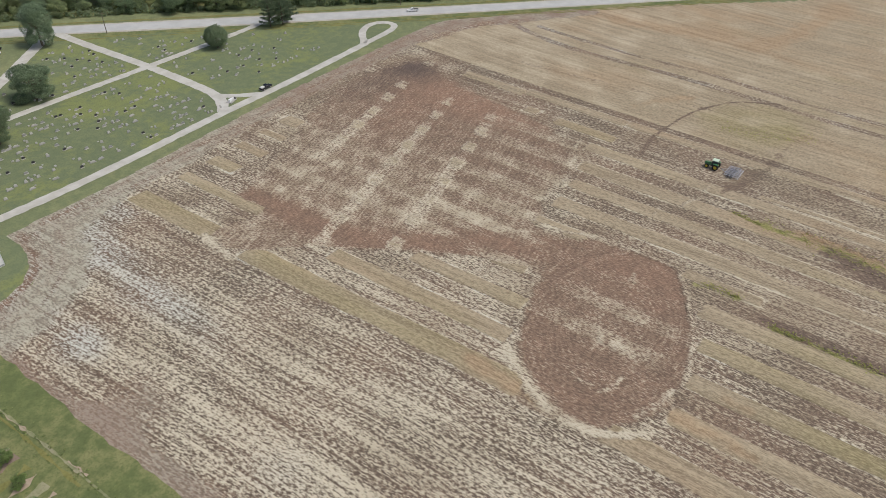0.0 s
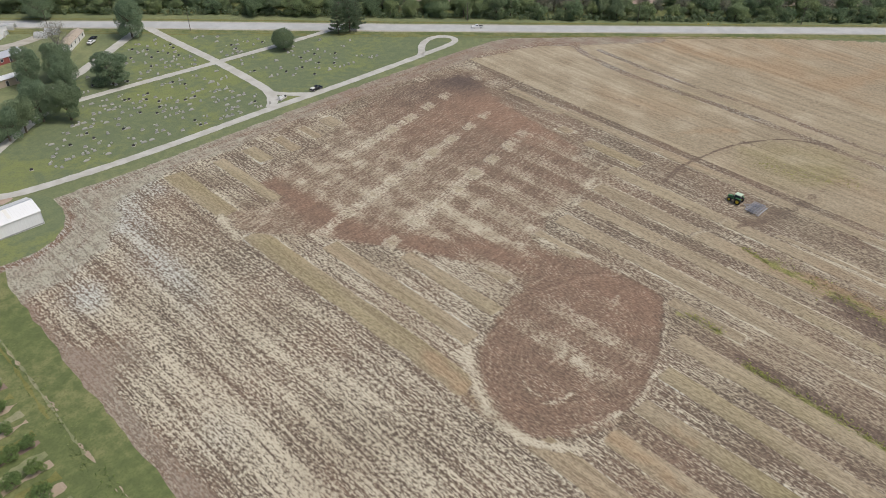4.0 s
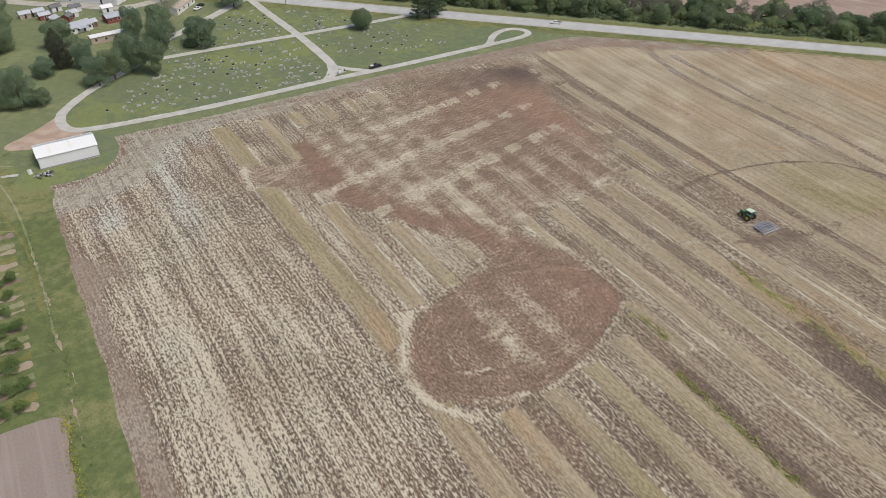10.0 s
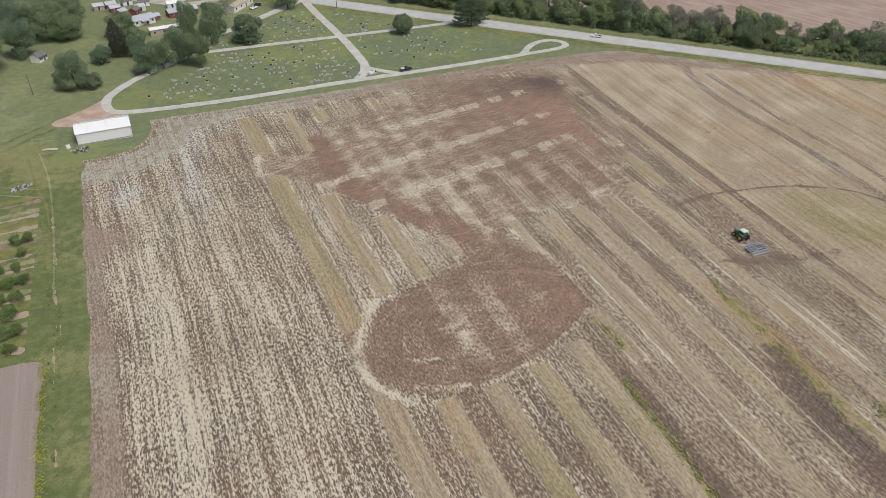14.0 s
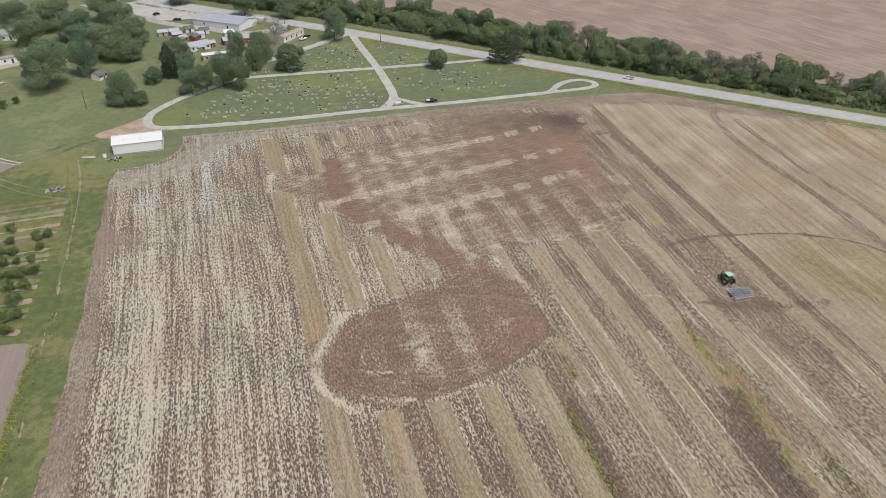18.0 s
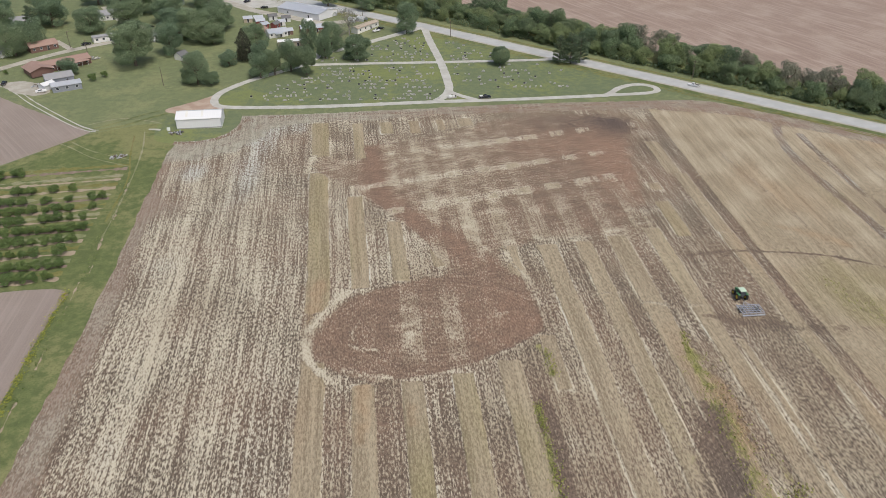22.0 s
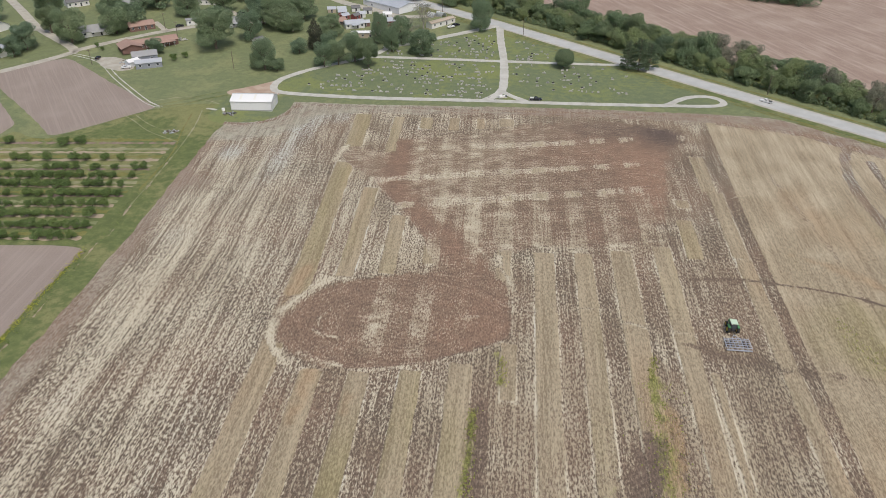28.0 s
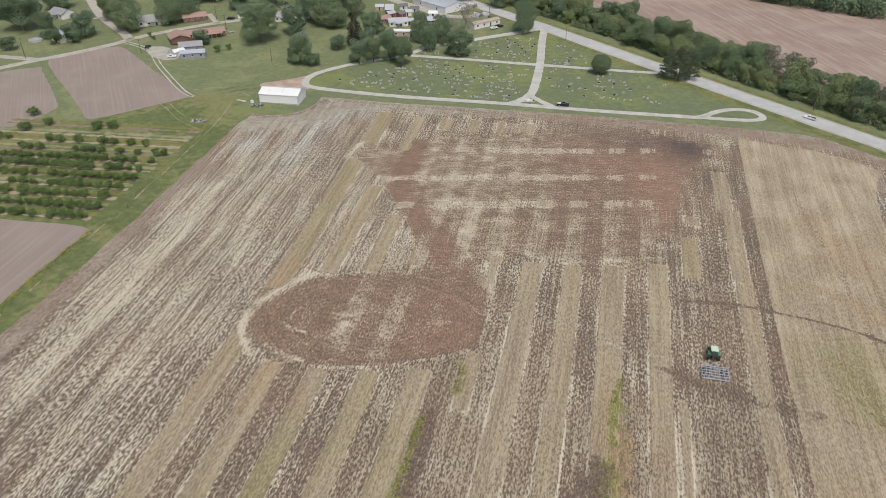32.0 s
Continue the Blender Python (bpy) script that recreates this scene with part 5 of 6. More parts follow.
# orchard
for row, y0 in enumerate((119, 110.5, 103.8, 96, 89, 82.5, 75.4, 68.4, 61.5, 54.2, 47.5)):
    line = [(-124 - t, y0 - 0.13 * t) for t in (1, 20, 40, 60, 85)]
    setting(ribbon("orchard_row", line, 1.3, 0.12, M_PATCH if row % 3 else M_BROWN, ragged=1.5, step=1.6), "strip of bare pale soil under the orchard row", "soil strip")
    setting(ribbon("mown_strip", [(x, y + 3.0) for x, y in line], 1.8, 0.11, M_TRACK if row % 2 else M_WEED, ragged=1.6, step=1.2), "streaky dry grass between the orchard rows", "grass strip")
    if row < 2:
        continue
    d = 3.0 + (row % 3)
    while d < 84:
        if rng.random() < (0.4 if row < 4 else 0.92):
            h = rng.uniform(2.5, 3.5)
            plant(SHRUB[rng.randrange(3)], -124 - d, y0 - 0.13 * d, h, h * rng.uniform(1.0, 1.3), "small bushy green orchard tree", "fruit tree", "orchard trees", rng.uniform(0, 360))
        d += rng.uniform(3.1, 4.1)


# ---- buildings ----
M_WHITE = simple("white_metal_sheet", (0.70, 0.71, 0.73), 0.45, 0.0, 0.05, 0.6)
M_ROOF_WHITE = simple("white_roof_sheet", (0.77, 0.775, 0.765), 0.4, 0.0, 0.04, 0.6)
M_DARK_TRIM = simple("dark_opening", (0.05, 0.05, 0.055), 0.6)


def ribbed(length, run, pitch, depth, thick):
    """One folded sheet with standing ribs: along x, run deep in -y, its underside on z = 0."""
    prof, x = [(-length / 2, thick)], -length / 2 + 0.2
    while pitch and x < length / 2 - 0.2:
        prof += [(x - 0.07, thick), (x - 0.04, thick + depth), (x + 0.04, thick + depth), (x + 0.07, thick)]
        x += pitch
    prof += [(length / 2, thick), (length / 2, 0), (-length / 2, 0)]
    bm = bmesh.new()
    rows = [[bm.verts.new((px, py, pz)) for px, pz in prof] for py in (0, -run)]
    bm.faces.new(rows[0])
    bm.faces.new(rows[1][::-1])
    for i in range(len(prof)):
        j = (i + 1) % len(prof)
        bm.faces.new((rows[0][j], rows[0][i], rows[1][i], rows[1][j]))
    bmesh.ops.recalc_face_normals(bm, faces=bm.faces)
    return bm


def ribbed_wall(length, height, pitch=0.9, depth=0.04):
    """A wall of ribbed sheet along x, its foot on z = 0, facing -y."""
    return moved(ribbed(length, height, pitch if pitch < 10 else 0, depth, 0.12), pose(0, 0.06, 0, 90, 0, 0) @ pose(0, 0, 0, 0, 0, 180) @ pose(0, 0, 0, 0, 0, 0))


def moved(bm, m):
    bmesh.ops.transform(bm, matrix=m, verts=bm.verts)
    return bm


def roof_slab(length, run, rise, over=0.3, thick=0.12, ribs=0.9, sign=1):
    """One roof pitch: from the eave at y = -run*sign, z = 0 up to the ridge at y = 0, z = rise."""
    slope = math.atan2(rise, run)
    wide = math.hypot(run, rise) + over
    bm = ribbed(length + 2 * over, wide, ribs, 0.05, thick)
    m = pose(0, 0, rise, math.degrees(slope), 0, 0)
    if sign < 0:
        m = pose(0, 0, 0, 0, 0, 180) @ m
    return moved(bm, m)


def gable_bm(width, wall, rise, thick=0.12):
    bm = bmesh.new()
    prof = [(-width / 2, 0), (width / 2, 0), (width / 2, wall), (0, wall + rise), (-width / 2, wall)]
    a = [bm.verts.new((-thick / 2, y, z)) for y, z in prof]
    b = [bm.verts.new((thick / 2, y, z)) for y, z in prof]
    bm.faces.new(a[::-1])
    bm.faces.new(b)
    for i in range(5):
        j = (i + 1) % 5
        bm.faces.new((a[i], a[j], b[j], b[i]))
    return bm


def house(name, x, y, length, width, wall, rise, turn, walls, roof, label, category, windows=3, door=True, ribs=0.0, porch=False, group=""):
    """A gabled building: four walls, two roof pitches, windows, door, and a porch where it has one."""
    h = empty(name, x, y, turn, label, category, group, lift=0.05)
    for side in (-1, 1):
        bm = moved(ribbed_wall(length, wall, 0.9 if ribs else 50), pose(0, side * (width / 2 - 0.06), -0.3, 0, 0, 0 if side < 0 else 180))
        part("wall", bm, walls, h)
        part("wall", moved(gable_bm(width - 0.02, wall + 0.3, rise), pose(side * (length / 2 - 0.06), 0, -0.3)), walls, h)
        part("roof", moved(roof_slab(length, width / 2, rise, 0.35, 0.12, ribs, -side), pose(0, 0, wall)), roof, h)
    part("ridge_cap", box_bm(length + 0.7, 0.4, 0.1, 0.02, (0, 0, wall + rise + 0.06)), roof, h)
    for k in range(windows):
        wx = (k + 0.5) / windows * length - length / 2
        for side in (-1, 1):
            if door and side < 0 and k == windows // 2:
                d = part("door", box_bm(1.0, 0.1, 2.05, 0.02, (wx, side * (width / 2 + 0.04), 0)), M_DARK_TRIM, h)
                part("door_frame", box_bm(1.2, 0.06, 2.15, 0.02, (wx, side * (width / 2 + 0.02), 0)), M_WHITE, h)
            else:
                w = part("window", box_bm(1.1, 0.08, 1.1, 0.02, (wx, side * (width / 2 + 0.04), 1.0)), M_GLASS, h)
                part("frame", box_bm(1.3, 0.06, 1.3, 0.02, (wx, side * (width / 2 + 0.02), 0.9)), M_WHITE, w)
    if porch:
        part("porch_roof", moved(box_bm(length * 0.4, 2.4, 0.12, 0.02), pose(0, -width / 2 - 1.2, wall - 0.3, 8)), roof, h)
        for k in (-1, 1):
            part("post", box_bm(0.14, 0.14, wall - 0.4, 0.02, (k * length * 0.19, -width / 2 - 2.2, 0)), M_WHITE, h)
    return h


M_GLASS = simple("dark_window_glass", (0.06, 0.07, 0.08), 0.1, 0.0, 0.1)
M_GREY_ROOF = simple("grey_shingles", (0.33, 0.33, 0.33), 0.9, 0, 0.2, 2)
M_DARK_ROOF = simple("dark_shingles", (0.17, 0.17, 0.17), 0.9, 0, 0.2, 2)
M_RED_ROOF = simple("reddish_shingles", (0.37, 0.25, 0.205), 0.9, 0, 0.25, 1)
M_SIDING = simple("white_siding", (0.70, 0.70, 0.68), 0.7, 0, 0.08, 1)
M_BRICK = simple("red_brick_wall", (0.20, 0.12, 0.10), 0.9, 0, 0.25, 2)
M_BLUE = simple("blue_grey_siding", (0.27, 0.29, 0.33), 0.7, 0, 0.12, 1)
M_RED = simple("barn_red_boards", (0.27, 0.085, 0.075), 0.8, 0, 0.2, 1)
M_TAN_WALL = simple("tan_siding", (0.45, 0.38, 0.30), 0.8, 0, 0.15, 1)
M_ROOF_SILVER = simple("silver_roof_sheet", (0.55, 0.57, 0.60), 0.4, 0.3, 0.1, 1)


def barn():
    """White metal pole barn with ribbed sheets, two roof pitches, skylight strips and a base board."""
    L, W, H, R = 18.2, 10.4, 4.1, 1.7
    b = empty("barn", -105.5, 159.8, 3.0, "white ribbed metal pole barn with a low gabled roof", "barn", lift=0.05)
    for side in (-1, 1):
        part("wall", moved(ribbed_wall(L, H + 0.3), pose(0, side * (W / 2 - 0.06), -0.3, 0, 0, 0 if side < 0 else 180)), M_WHITE, b)
        part("gable_wall", moved(gable_bm(W - 0.04, H + 0.3, R), pose(side * (L / 2 - 0.06), 0, -0.3)), M_WHITE, b)
        part("roof", moved(roof_slab(L, W / 2, R, 0.3, 0.1, 0.9, -side), pose(0, 0, H)), M_ROOF_WHITE, b)
        part("eave_trim", box_bm(L + 0.5, 0.12, 0.22, 0.02, (0, side * (W / 2 + 0.06), H - 0.2)), M_ROOF_SILVER, b)
        part("base_board", box_bm(L + 0.04, 0.08, 0.35, 0.01, (0, side * (W / 2 + 0.05), -0.1)), M_GREY_ROOF, b)
        for k in (-1, 1):
            part("corner_trim", box_bm(0.2, 0.2, H, 0.02, (k * (L / 2), side * (W / 2), 0)), M_ROOF_SILVER, b)
    part("ridge_cap", box_bm(L + 0.6, 0.5, 0.1, 0.02, (0, 0, H + R + 0.06)), M_ROOF_SILVER, b)
    for x in (-4.9, 1.4):
        s = roof_slab(0.9, W / 2 - 1.2, R * (W / 2 - 1.2) / (W / 2), 0.02, 0.05, 0, 1)
        part("skylight", moved(s, pose(x, 0, H + R * 1.2 / (W / 2) - 0.0 + 0.11)), M_SKYLIGHT, b, "translucent cream skylight panel")
    part("sliding_door", moved(box_bm(3.6, 0.1, 3.4, 0.02), pose(L / 2 + 0.06, 0, 0, 0, 0, 90)), M_ROOF_WHITE, b)
    part("door_rail", moved(box_bm(6.5, 0.12, 0.15, 0.02), pose(L / 2 + 0.08, 0.6, 3.45, 0, 0, 90)), M_ROOF_SILVER, b)


M_SKYLIGHT = simple("cream_skylight", (0.76, 0.75, 0.69), 0.35, 0, 0.1, 1)
barn()

VILLAGE = (
    ("house", -287, 247, 13, 9, 2.7, 2.2, -20, M_SIDING, M_GREY_ROOF, "small white house with a grey hipped roof"), ("house", -258.5, 209.5, 12, 9, 2.7, 2.0, -25, M_SIDING, M_ROOF_SILVER, "white house half hidden behind garden trees"),
    ("house", -227, 247.5, 17, 9, 2.8, 2.4, 38, M_SIDING, M_GREY_ROOF, "white house with a grey shingle roof"), ("house", -206.5, 260, 14, 8, 2.6, 1.8, 40, M_BRICK, M_RED_ROOF, "low red brick house with a reddish roof"),
    ("house", -236, 303, 14, 9, 2.7, 2.1, 35, M_SIDING, M_GREY_ROOF, "white house with a pale roof among trees"), ("shed", -131, 243, 5.5, 4.5, 2.5, 1.4, 60, M_SIDING, M_DARK_ROOF, "small white garden shed with a dark roof under trees"),
    ("house", -155, 274, 10, 8, 2.8, 2.2, 20, M_SIDING, M_GREY_ROOF, "white house behind a large tree"), ("house", -188, 318, 13, 9, 2.8, 2.2, 15, M_SIDING, M_GREY_ROOF, "pale house among village trees"),
    ("house", -160, 352, 13, 9, 2.8, 2.2, -35, M_BLUE, M_DARK_ROOF, "grey house among village trees"), ("house", -268, 300, 13, 9, 2.8, 2.2, 45, M_SIDING, M_DARK_ROOF, "white house with a dark roof"),
    ("mobile_home", -178, 274.5, 14, 4.4, 2.8, 0.6, 31, M_SIDING, M_GREY_ROOF, "long white mobile home beside the street"), ("mobile_home", -75, 263.5, 17, 4.6, 2.9, 0.6, 8, M_TAN_WALL, M_ROOF_WHITE, "long grey mobile home with a white roof"),
    ("mobile_home", -36, 292.5, 20, 4.8, 2.8, 0.7, 52, M_SIDING, M_TAN_WALL, "long white mobile home with a tan roof near the road"),
    ("warehouse", -72, 327, 34, 17, 3.4, 1.8, -38, M_WHITE, M_ROOF_SILVER, "large white metal warehouse beside the road"), ("house", -86, 281, 11, 6.5, 2.6, 1.6, 25, M_SIDING, M_ROOF_SILVER, "white cottage with a silver metal roof"),
    ("workshop", -66, 289, 15, 6, 2.6, 1.4, 15, M_RED, M_ROOF_SILVER, "long red shed with a silver metal roof"), ("house", -96, 285, 8, 5, 2.4, 1.4, 60, M_TAN_WALL, M_RED_ROOF, "small tan building with a reddish roof"))
for k, (name, x, y, l, w, h, r, turn, walls, roof, label) in enumerate(VILLAGE):
    house(name, x, y, l, w, h, r, turn, walls, roof, label, name.replace("_", " "), 4 if name != "warehouse" else 2, True, 0.9 if name in ("warehouse", "workshop") else 0.0, name == "house" and k % 2 == 0)

# the brick ranch house with its wings, garage and yard
ranch = house("house", -186.5, 232.5, 25, 7.5, 2.8, 1.6, 39, M_BRICK, M_RED_ROOF, "long brick ranch house with a reddish-brown shingle roof", "house", 6, True, 0, True)
for side in (-1, 1):
    part("wing_roof", moved(roof_slab(12.5, 5.2, 1.7, 0.4, 0.14, 0, side), pose(-12.5, -2.4, 2.82, 0, 0, 90)), M_RED_ROOF, ranch)
    part("wing_gable", moved(gable_bm(10.0, 2.8, 1.6), pose(-12.5, -2.4 + side * 5.9, 0, 0, 0, 90)), M_BRICK, ranch)
    part("wing_wall", box_bm(0.14, 11.6, 2.75, 0.01, (-12.5 + side * 4.9, -2.4, 0)), M_BRICK, ranch)
for k in range(4):
    part("carport_post", box_bm(0.16, 0.16, 2.5, 0.02, (1.5 + 2.8 * k, -6.2, 0)), M_WHITE, ranch)
part("carport_roof", moved(box_bm(10.5, 3.2, 0.14, 0.02), pose(5.7, -5.0, 2.5, 4)), M_RED_ROOF, ranch)
house("garage", -181.5, 212, 12, 9, 2.8, 1.5, 30, M_BLUE, M_GREY_ROOF, "garage with a grey shingle roof beside the house", "garage", 2)
house("shed", -174.5, 201.6, 12.5, 5.2, 2.7, 1.1, 27, M_BLUE, M_ROOF_SILVER, "long blue-grey shed with a silver roof", "shed", 3, False, 0.9)
house("carport", -183.5, 202.5, 6, 4.2, 2.3, 0.9, 60, M_WHITE, M_ROOF_WHITE, "small white metal carport on gravel", "carport", 0, False)

# storage sheds for sale, in two rows
for x, y, turn, walls, roof in ((-106, 309, 12, M_TAN_WALL, M_ROOF_SILVER), (-98, 303.5, 15, M_RED, M_ROOF_SILVER), (-88.5, 297, 60, M_RED, M_DARK_ROOF), (-92, 314, 20, M_SIDING, M_DARK_ROOF), (-86, 301.5, 20, M_SIDING, M_ROOF_SILVER), (-83.5, 310, 10, M_SIDING, M_DARK_ROOF),
                                (-100, 310.5, 15, M_DARK_ROOF, M_ROOF_SILVER), (-80, 284, 20, M_BRICK, M_ROOF_SILVER), (-70, 303, 10, M_SIDING, M_ROOF_WHITE), (-95, 296, 50, M_RED, M_ROOF_SILVER)):
    house("storage_shed", x, y, 5.0, 3.4, 2.3, 1.1, turn, walls, roof, "small display storage shed on grass", "shed", 1, True, 0, False, "display sheds")
for x, y in ((-43.2, 309), (-38, 311), (-51, 330), (-57, 322)):
    g = empty("arched_shelter", x, y, 52, "white arched fabric shelter on grass", "shelter", "arched shelters", lift=0.02)
    bm = bmesh.new()
    for k in range(9):
        a = math.pi * k / 8
        for yy in (-3, 3):
            bm.verts.new((2.0 * math.cos(a), yy, 2.6 * math.sin(a) ** 0.8))
    bm.verts.ensure_lookup_table()
    for k in range(8):
        bm.faces.new([bm.verts[i] for i in (2 * k, 2 * k + 1, 2 * k + 3, 2 * k + 2)])
    bmesh.ops.solidify(bm, geom=bm.faces, thickness=0.08)
    part("cover", bm, M_ROOF_WHITE, g)
    part("end_panel", box_bm(3.4, 0.08, 1.7, 0.02, (0, 2.9, 0)), M_SIDING, g)

# ---- vehicles ----
M_TYRE = simple("black_rubber", (0.025, 0.025, 0.025), 0.85)
M_BLACK = simple("black_car_paint", (0.02, 0.02, 0.024), 0.25, 0.0, 0.05)
M_WHITE_PAINT = simple("white_car_paint", (0.75, 0.75, 0.75), 0.3, 0.0, 0.04)
M_RIM = simple("grey_rim", (0.4, 0.4, 0.4), 0.4, 0.6)


def wheel(parent, x, y, r, w, rim=None):
    bm = tube_bm((x, y - w / 2, r), (x, y + w / 2, r), r, r, 18)
    t = part("wheel", bm, M_TYRE, parent)
    part("rim", tube_bm((x, y - w / 2 - 0.02, r), (x, y + w / 2 + 0.02, r), r * 0.58, r * 0.58, 14), rim or M_RIM, t)


def body_bm(prof, width, tuck=0.12):
    """A car body from its side outline, drawn in at the top."""
    bm = bmesh.new()
    top = max(z for _, z in prof)
    sides = []
    for s in (-1, 1):
        sides.append([bm.verts.new((x, s * (width / 2 - tuck * max(0, (z - 0.8) / (top - 0.8))), z)) for x, z in prof])
    bm.faces.new(sides[0])
    bm.faces.new(sides[1][::-1])
    n = len(prof)
    for i in range(n):
        j = (i + 1) % n
        bm.faces.new((sides[0][j], sides[0][i], sides[1][i], sides[1][j]))
    bmesh.ops.bevel(bm, geom=[e for e in bm.edges], offset=0.05, segments=2, affect="EDGES")
    bmesh.ops.recalc_face_normals(bm, faces=bm.faces)
    return bm


def vehicle(name, x, y, turn, paint, label, pickup=True, group=""):
    v = empty(name, x, y, turn, label, "pickup truck" if pickup else "car", group, lift=0.2)
    L = 5.6 if pickup else 4.7
    low, waist, roof = 0.38, 1.0, 1.75 if pickup else 1.5
    body = [(-L / 2, low), (L / 2, low), (L / 2, 0.85), (L / 2 - 0.25, waist), (-L / 2, waist)]
    part("body", body_bm(body, 1.9, 0.0), paint, v)
    if pickup:
        cab = [(-0.55, waist - 0.02), (1.35, waist - 0.02), (0.75, roof), (-0.4, roof)]
        part("bed", box_bm(1.9, 1.55, 0.1, 0.02, (-1.75, 0, waist + 0.004)), M_DARK_TRIM, v)
    else:
        cab = [(-1.7, waist - 0.02), (1.1, waist - 0.02), (0.4, roof), (-1.1, roof)]
    part("cabin", body_bm(cab, 1.75, 0.25), paint, v)
    (a, _), (b, _), (c, _), (d, _) = cab
    mid = (waist + roof) / 2
    part("windscreen", moved(box_bm(0.04, 1.35, 0.62, 0.01), pose((b + c) / 2 + 0.05, 0, mid - 0.28, 0, -36, 0)), M_GLASS, v)
    part("rear_window", moved(box_bm(0.04, 1.3, 0.5, 0.01), pose((a + d) / 2 - 0.06, 0, mid - 0.22, 0, 12, 0)), M_GLASS, v)
    for s in (-1, 1):
        part("side_window", moved(box_bm((c - d) * 0.95, 0.04, 0.42, 0.01), pose((c + d) / 2, s * 0.80, mid - 0.22, s * 14)), M_GLASS, v)
        part("headlight", box_bm(0.06, 0.35, 0.18, 0.01, (L / 2, s * 0.7, 0.7)), M_ROOF_SILVER, v)
        part("tail_light", box_bm(0.06, 0.2, 0.3, 0.01, (-L / 2, s * 0.8, 0.65)), M_RED, v)
        part("mirror", box_bm(0.12, 0.2, 0.14, 0.02, (0.85, s * 1.03, waist + 0.02)), paint, v)
        for wx in (-L * 0.31, L * 0.31):
            wheel(v, wx, s * 0.82, 0.37, 0.25)
    for e in (-1, 1):
        part("bumper", box_bm(0.16, 1.85, 0.22, 0.03, (e * (L / 2 + 0.04), 0, 0.42)), M_RIM, v)
    return v


dark_truck = vehicle("pickup_truck", 20.0, 183.6, 5, M_BLACK, "black pickup truck parked on the cemetery drive")
part("load", box_bm(1.6, 1.2, 0.35, 0.05, (-1.75, 0, 1.1)), M_SIDING, dark_truck, "pale load in the truck bed")
vehicle("pickup_truck", 126.5, 195.5, 140.7, M_WHITE_PAINT, "white pickup truck driving on the asphalt road")
for k, (x, y, turn, paint) in enumerate(((-29.5, 287.5, 40, M_WHITE_PAINT), (-27, 291.5, 40, M_BLACK), (-184.5, 197.5, 20, M_WHITE_PAINT), (-186, 266, 40, M_BLACK), (-152, 271, 10, M_WHITE_PAINT), (-273, 246, 60, M_WHITE_PAINT), (-100, 340, 20, M_BLACK), (-113, 355, 50, M_BLACK), (-160, 296, 40, M_BLACK), (-205, 208, 100, M_BLACK))):
    vehicle("car", x, y, turn, paint, "car parked in the village", False, "parked cars")

# tractor with a folding field cultivator
M_GREEN = simple("green_tractor_paint", (0.08, 0.24, 0.10), 0.35, 0, 0.1)
M_YELLOW = simple("yellow_rim_paint", (0.65, 0.48, 0.04), 0.4, 0, 0.1)
M_CABROOF = simple("pale_green_cab_roof", (0.55, 0.68, 0.52), 0.4, 0, 0.06)
M_STEEL = simple("blue_grey_steel", (0.43, 0.46, 0.52), 0.5, 0.1, 0.2)


def tractor(x, y, turn):
    """Row-crop tractor, nose along +x of its own axes."""
    t = empty("tractor", x, y, turn, "green tractor with yellow wheels pulling a cultivator", "tractor", lift=0.16)
    part("hood", body_bm([(0.5, 1.0), (2.9, 1.0), (2.95, 1.55), (2.7, 1.85), (0.5, 2.0)], 1.0, 0.15), M_GREEN, t)
    part("chassis", box_bm(4.2, 0.7, 0.6, 0.05, (0.6, 0, 0.7)), M_DARK_TRIM, t)
    part("cab", body_bm([(-1.35, 1.3), (0.5, 1.3), (0.65, 2.1), (0.4, 2.95), (-1.2, 2.95), (-1.45, 2.0)], 1.75, 0.2), M_GLASS, t, "dark glass cab")
    part("cab_roof", box_bm(2.1, 1.85, 0.28, 0.1, (-0.4, 0, 2.95)), M_CABROOF, t, "pale green cab roof")
    for s in (-1, 1):
        wheel(t, -0.95, s * 1.25, 1.0, 0.62, M_YELLOW)
        wheel(t, 1.95, s * 1.0, 0.72, 0.45, M_YELLOW)
        part("fender", box_bm(1.7, 0.7, 0.12, 0.05, (-0.95, s * 1.2, 2.03)), M_GREEN, t)
        part("pillar", box_bm(0.1, 0.1, 1.7, 0.02, (-1.3, s * 0.8, 1.3)), M_DARK_TRIM, t)
        part("work_light", box_bm(0.12, 0.25, 0.14, 0.02, (-1.5, s * 0.7, 2.95)), M_SIDING, t)
    part("exhaust", tube_bm((1.0, 0.55, 1.7), (1.0, 0.55, 2.9), 0.07, 0.06, 10), M_DARK_TRIM, t)
    part("hitch", box_bm(1.2, 0.16, 0.16, 0.02, (-2.2, 0, 0.6)), M_DARK_TRIM, t)
    return t


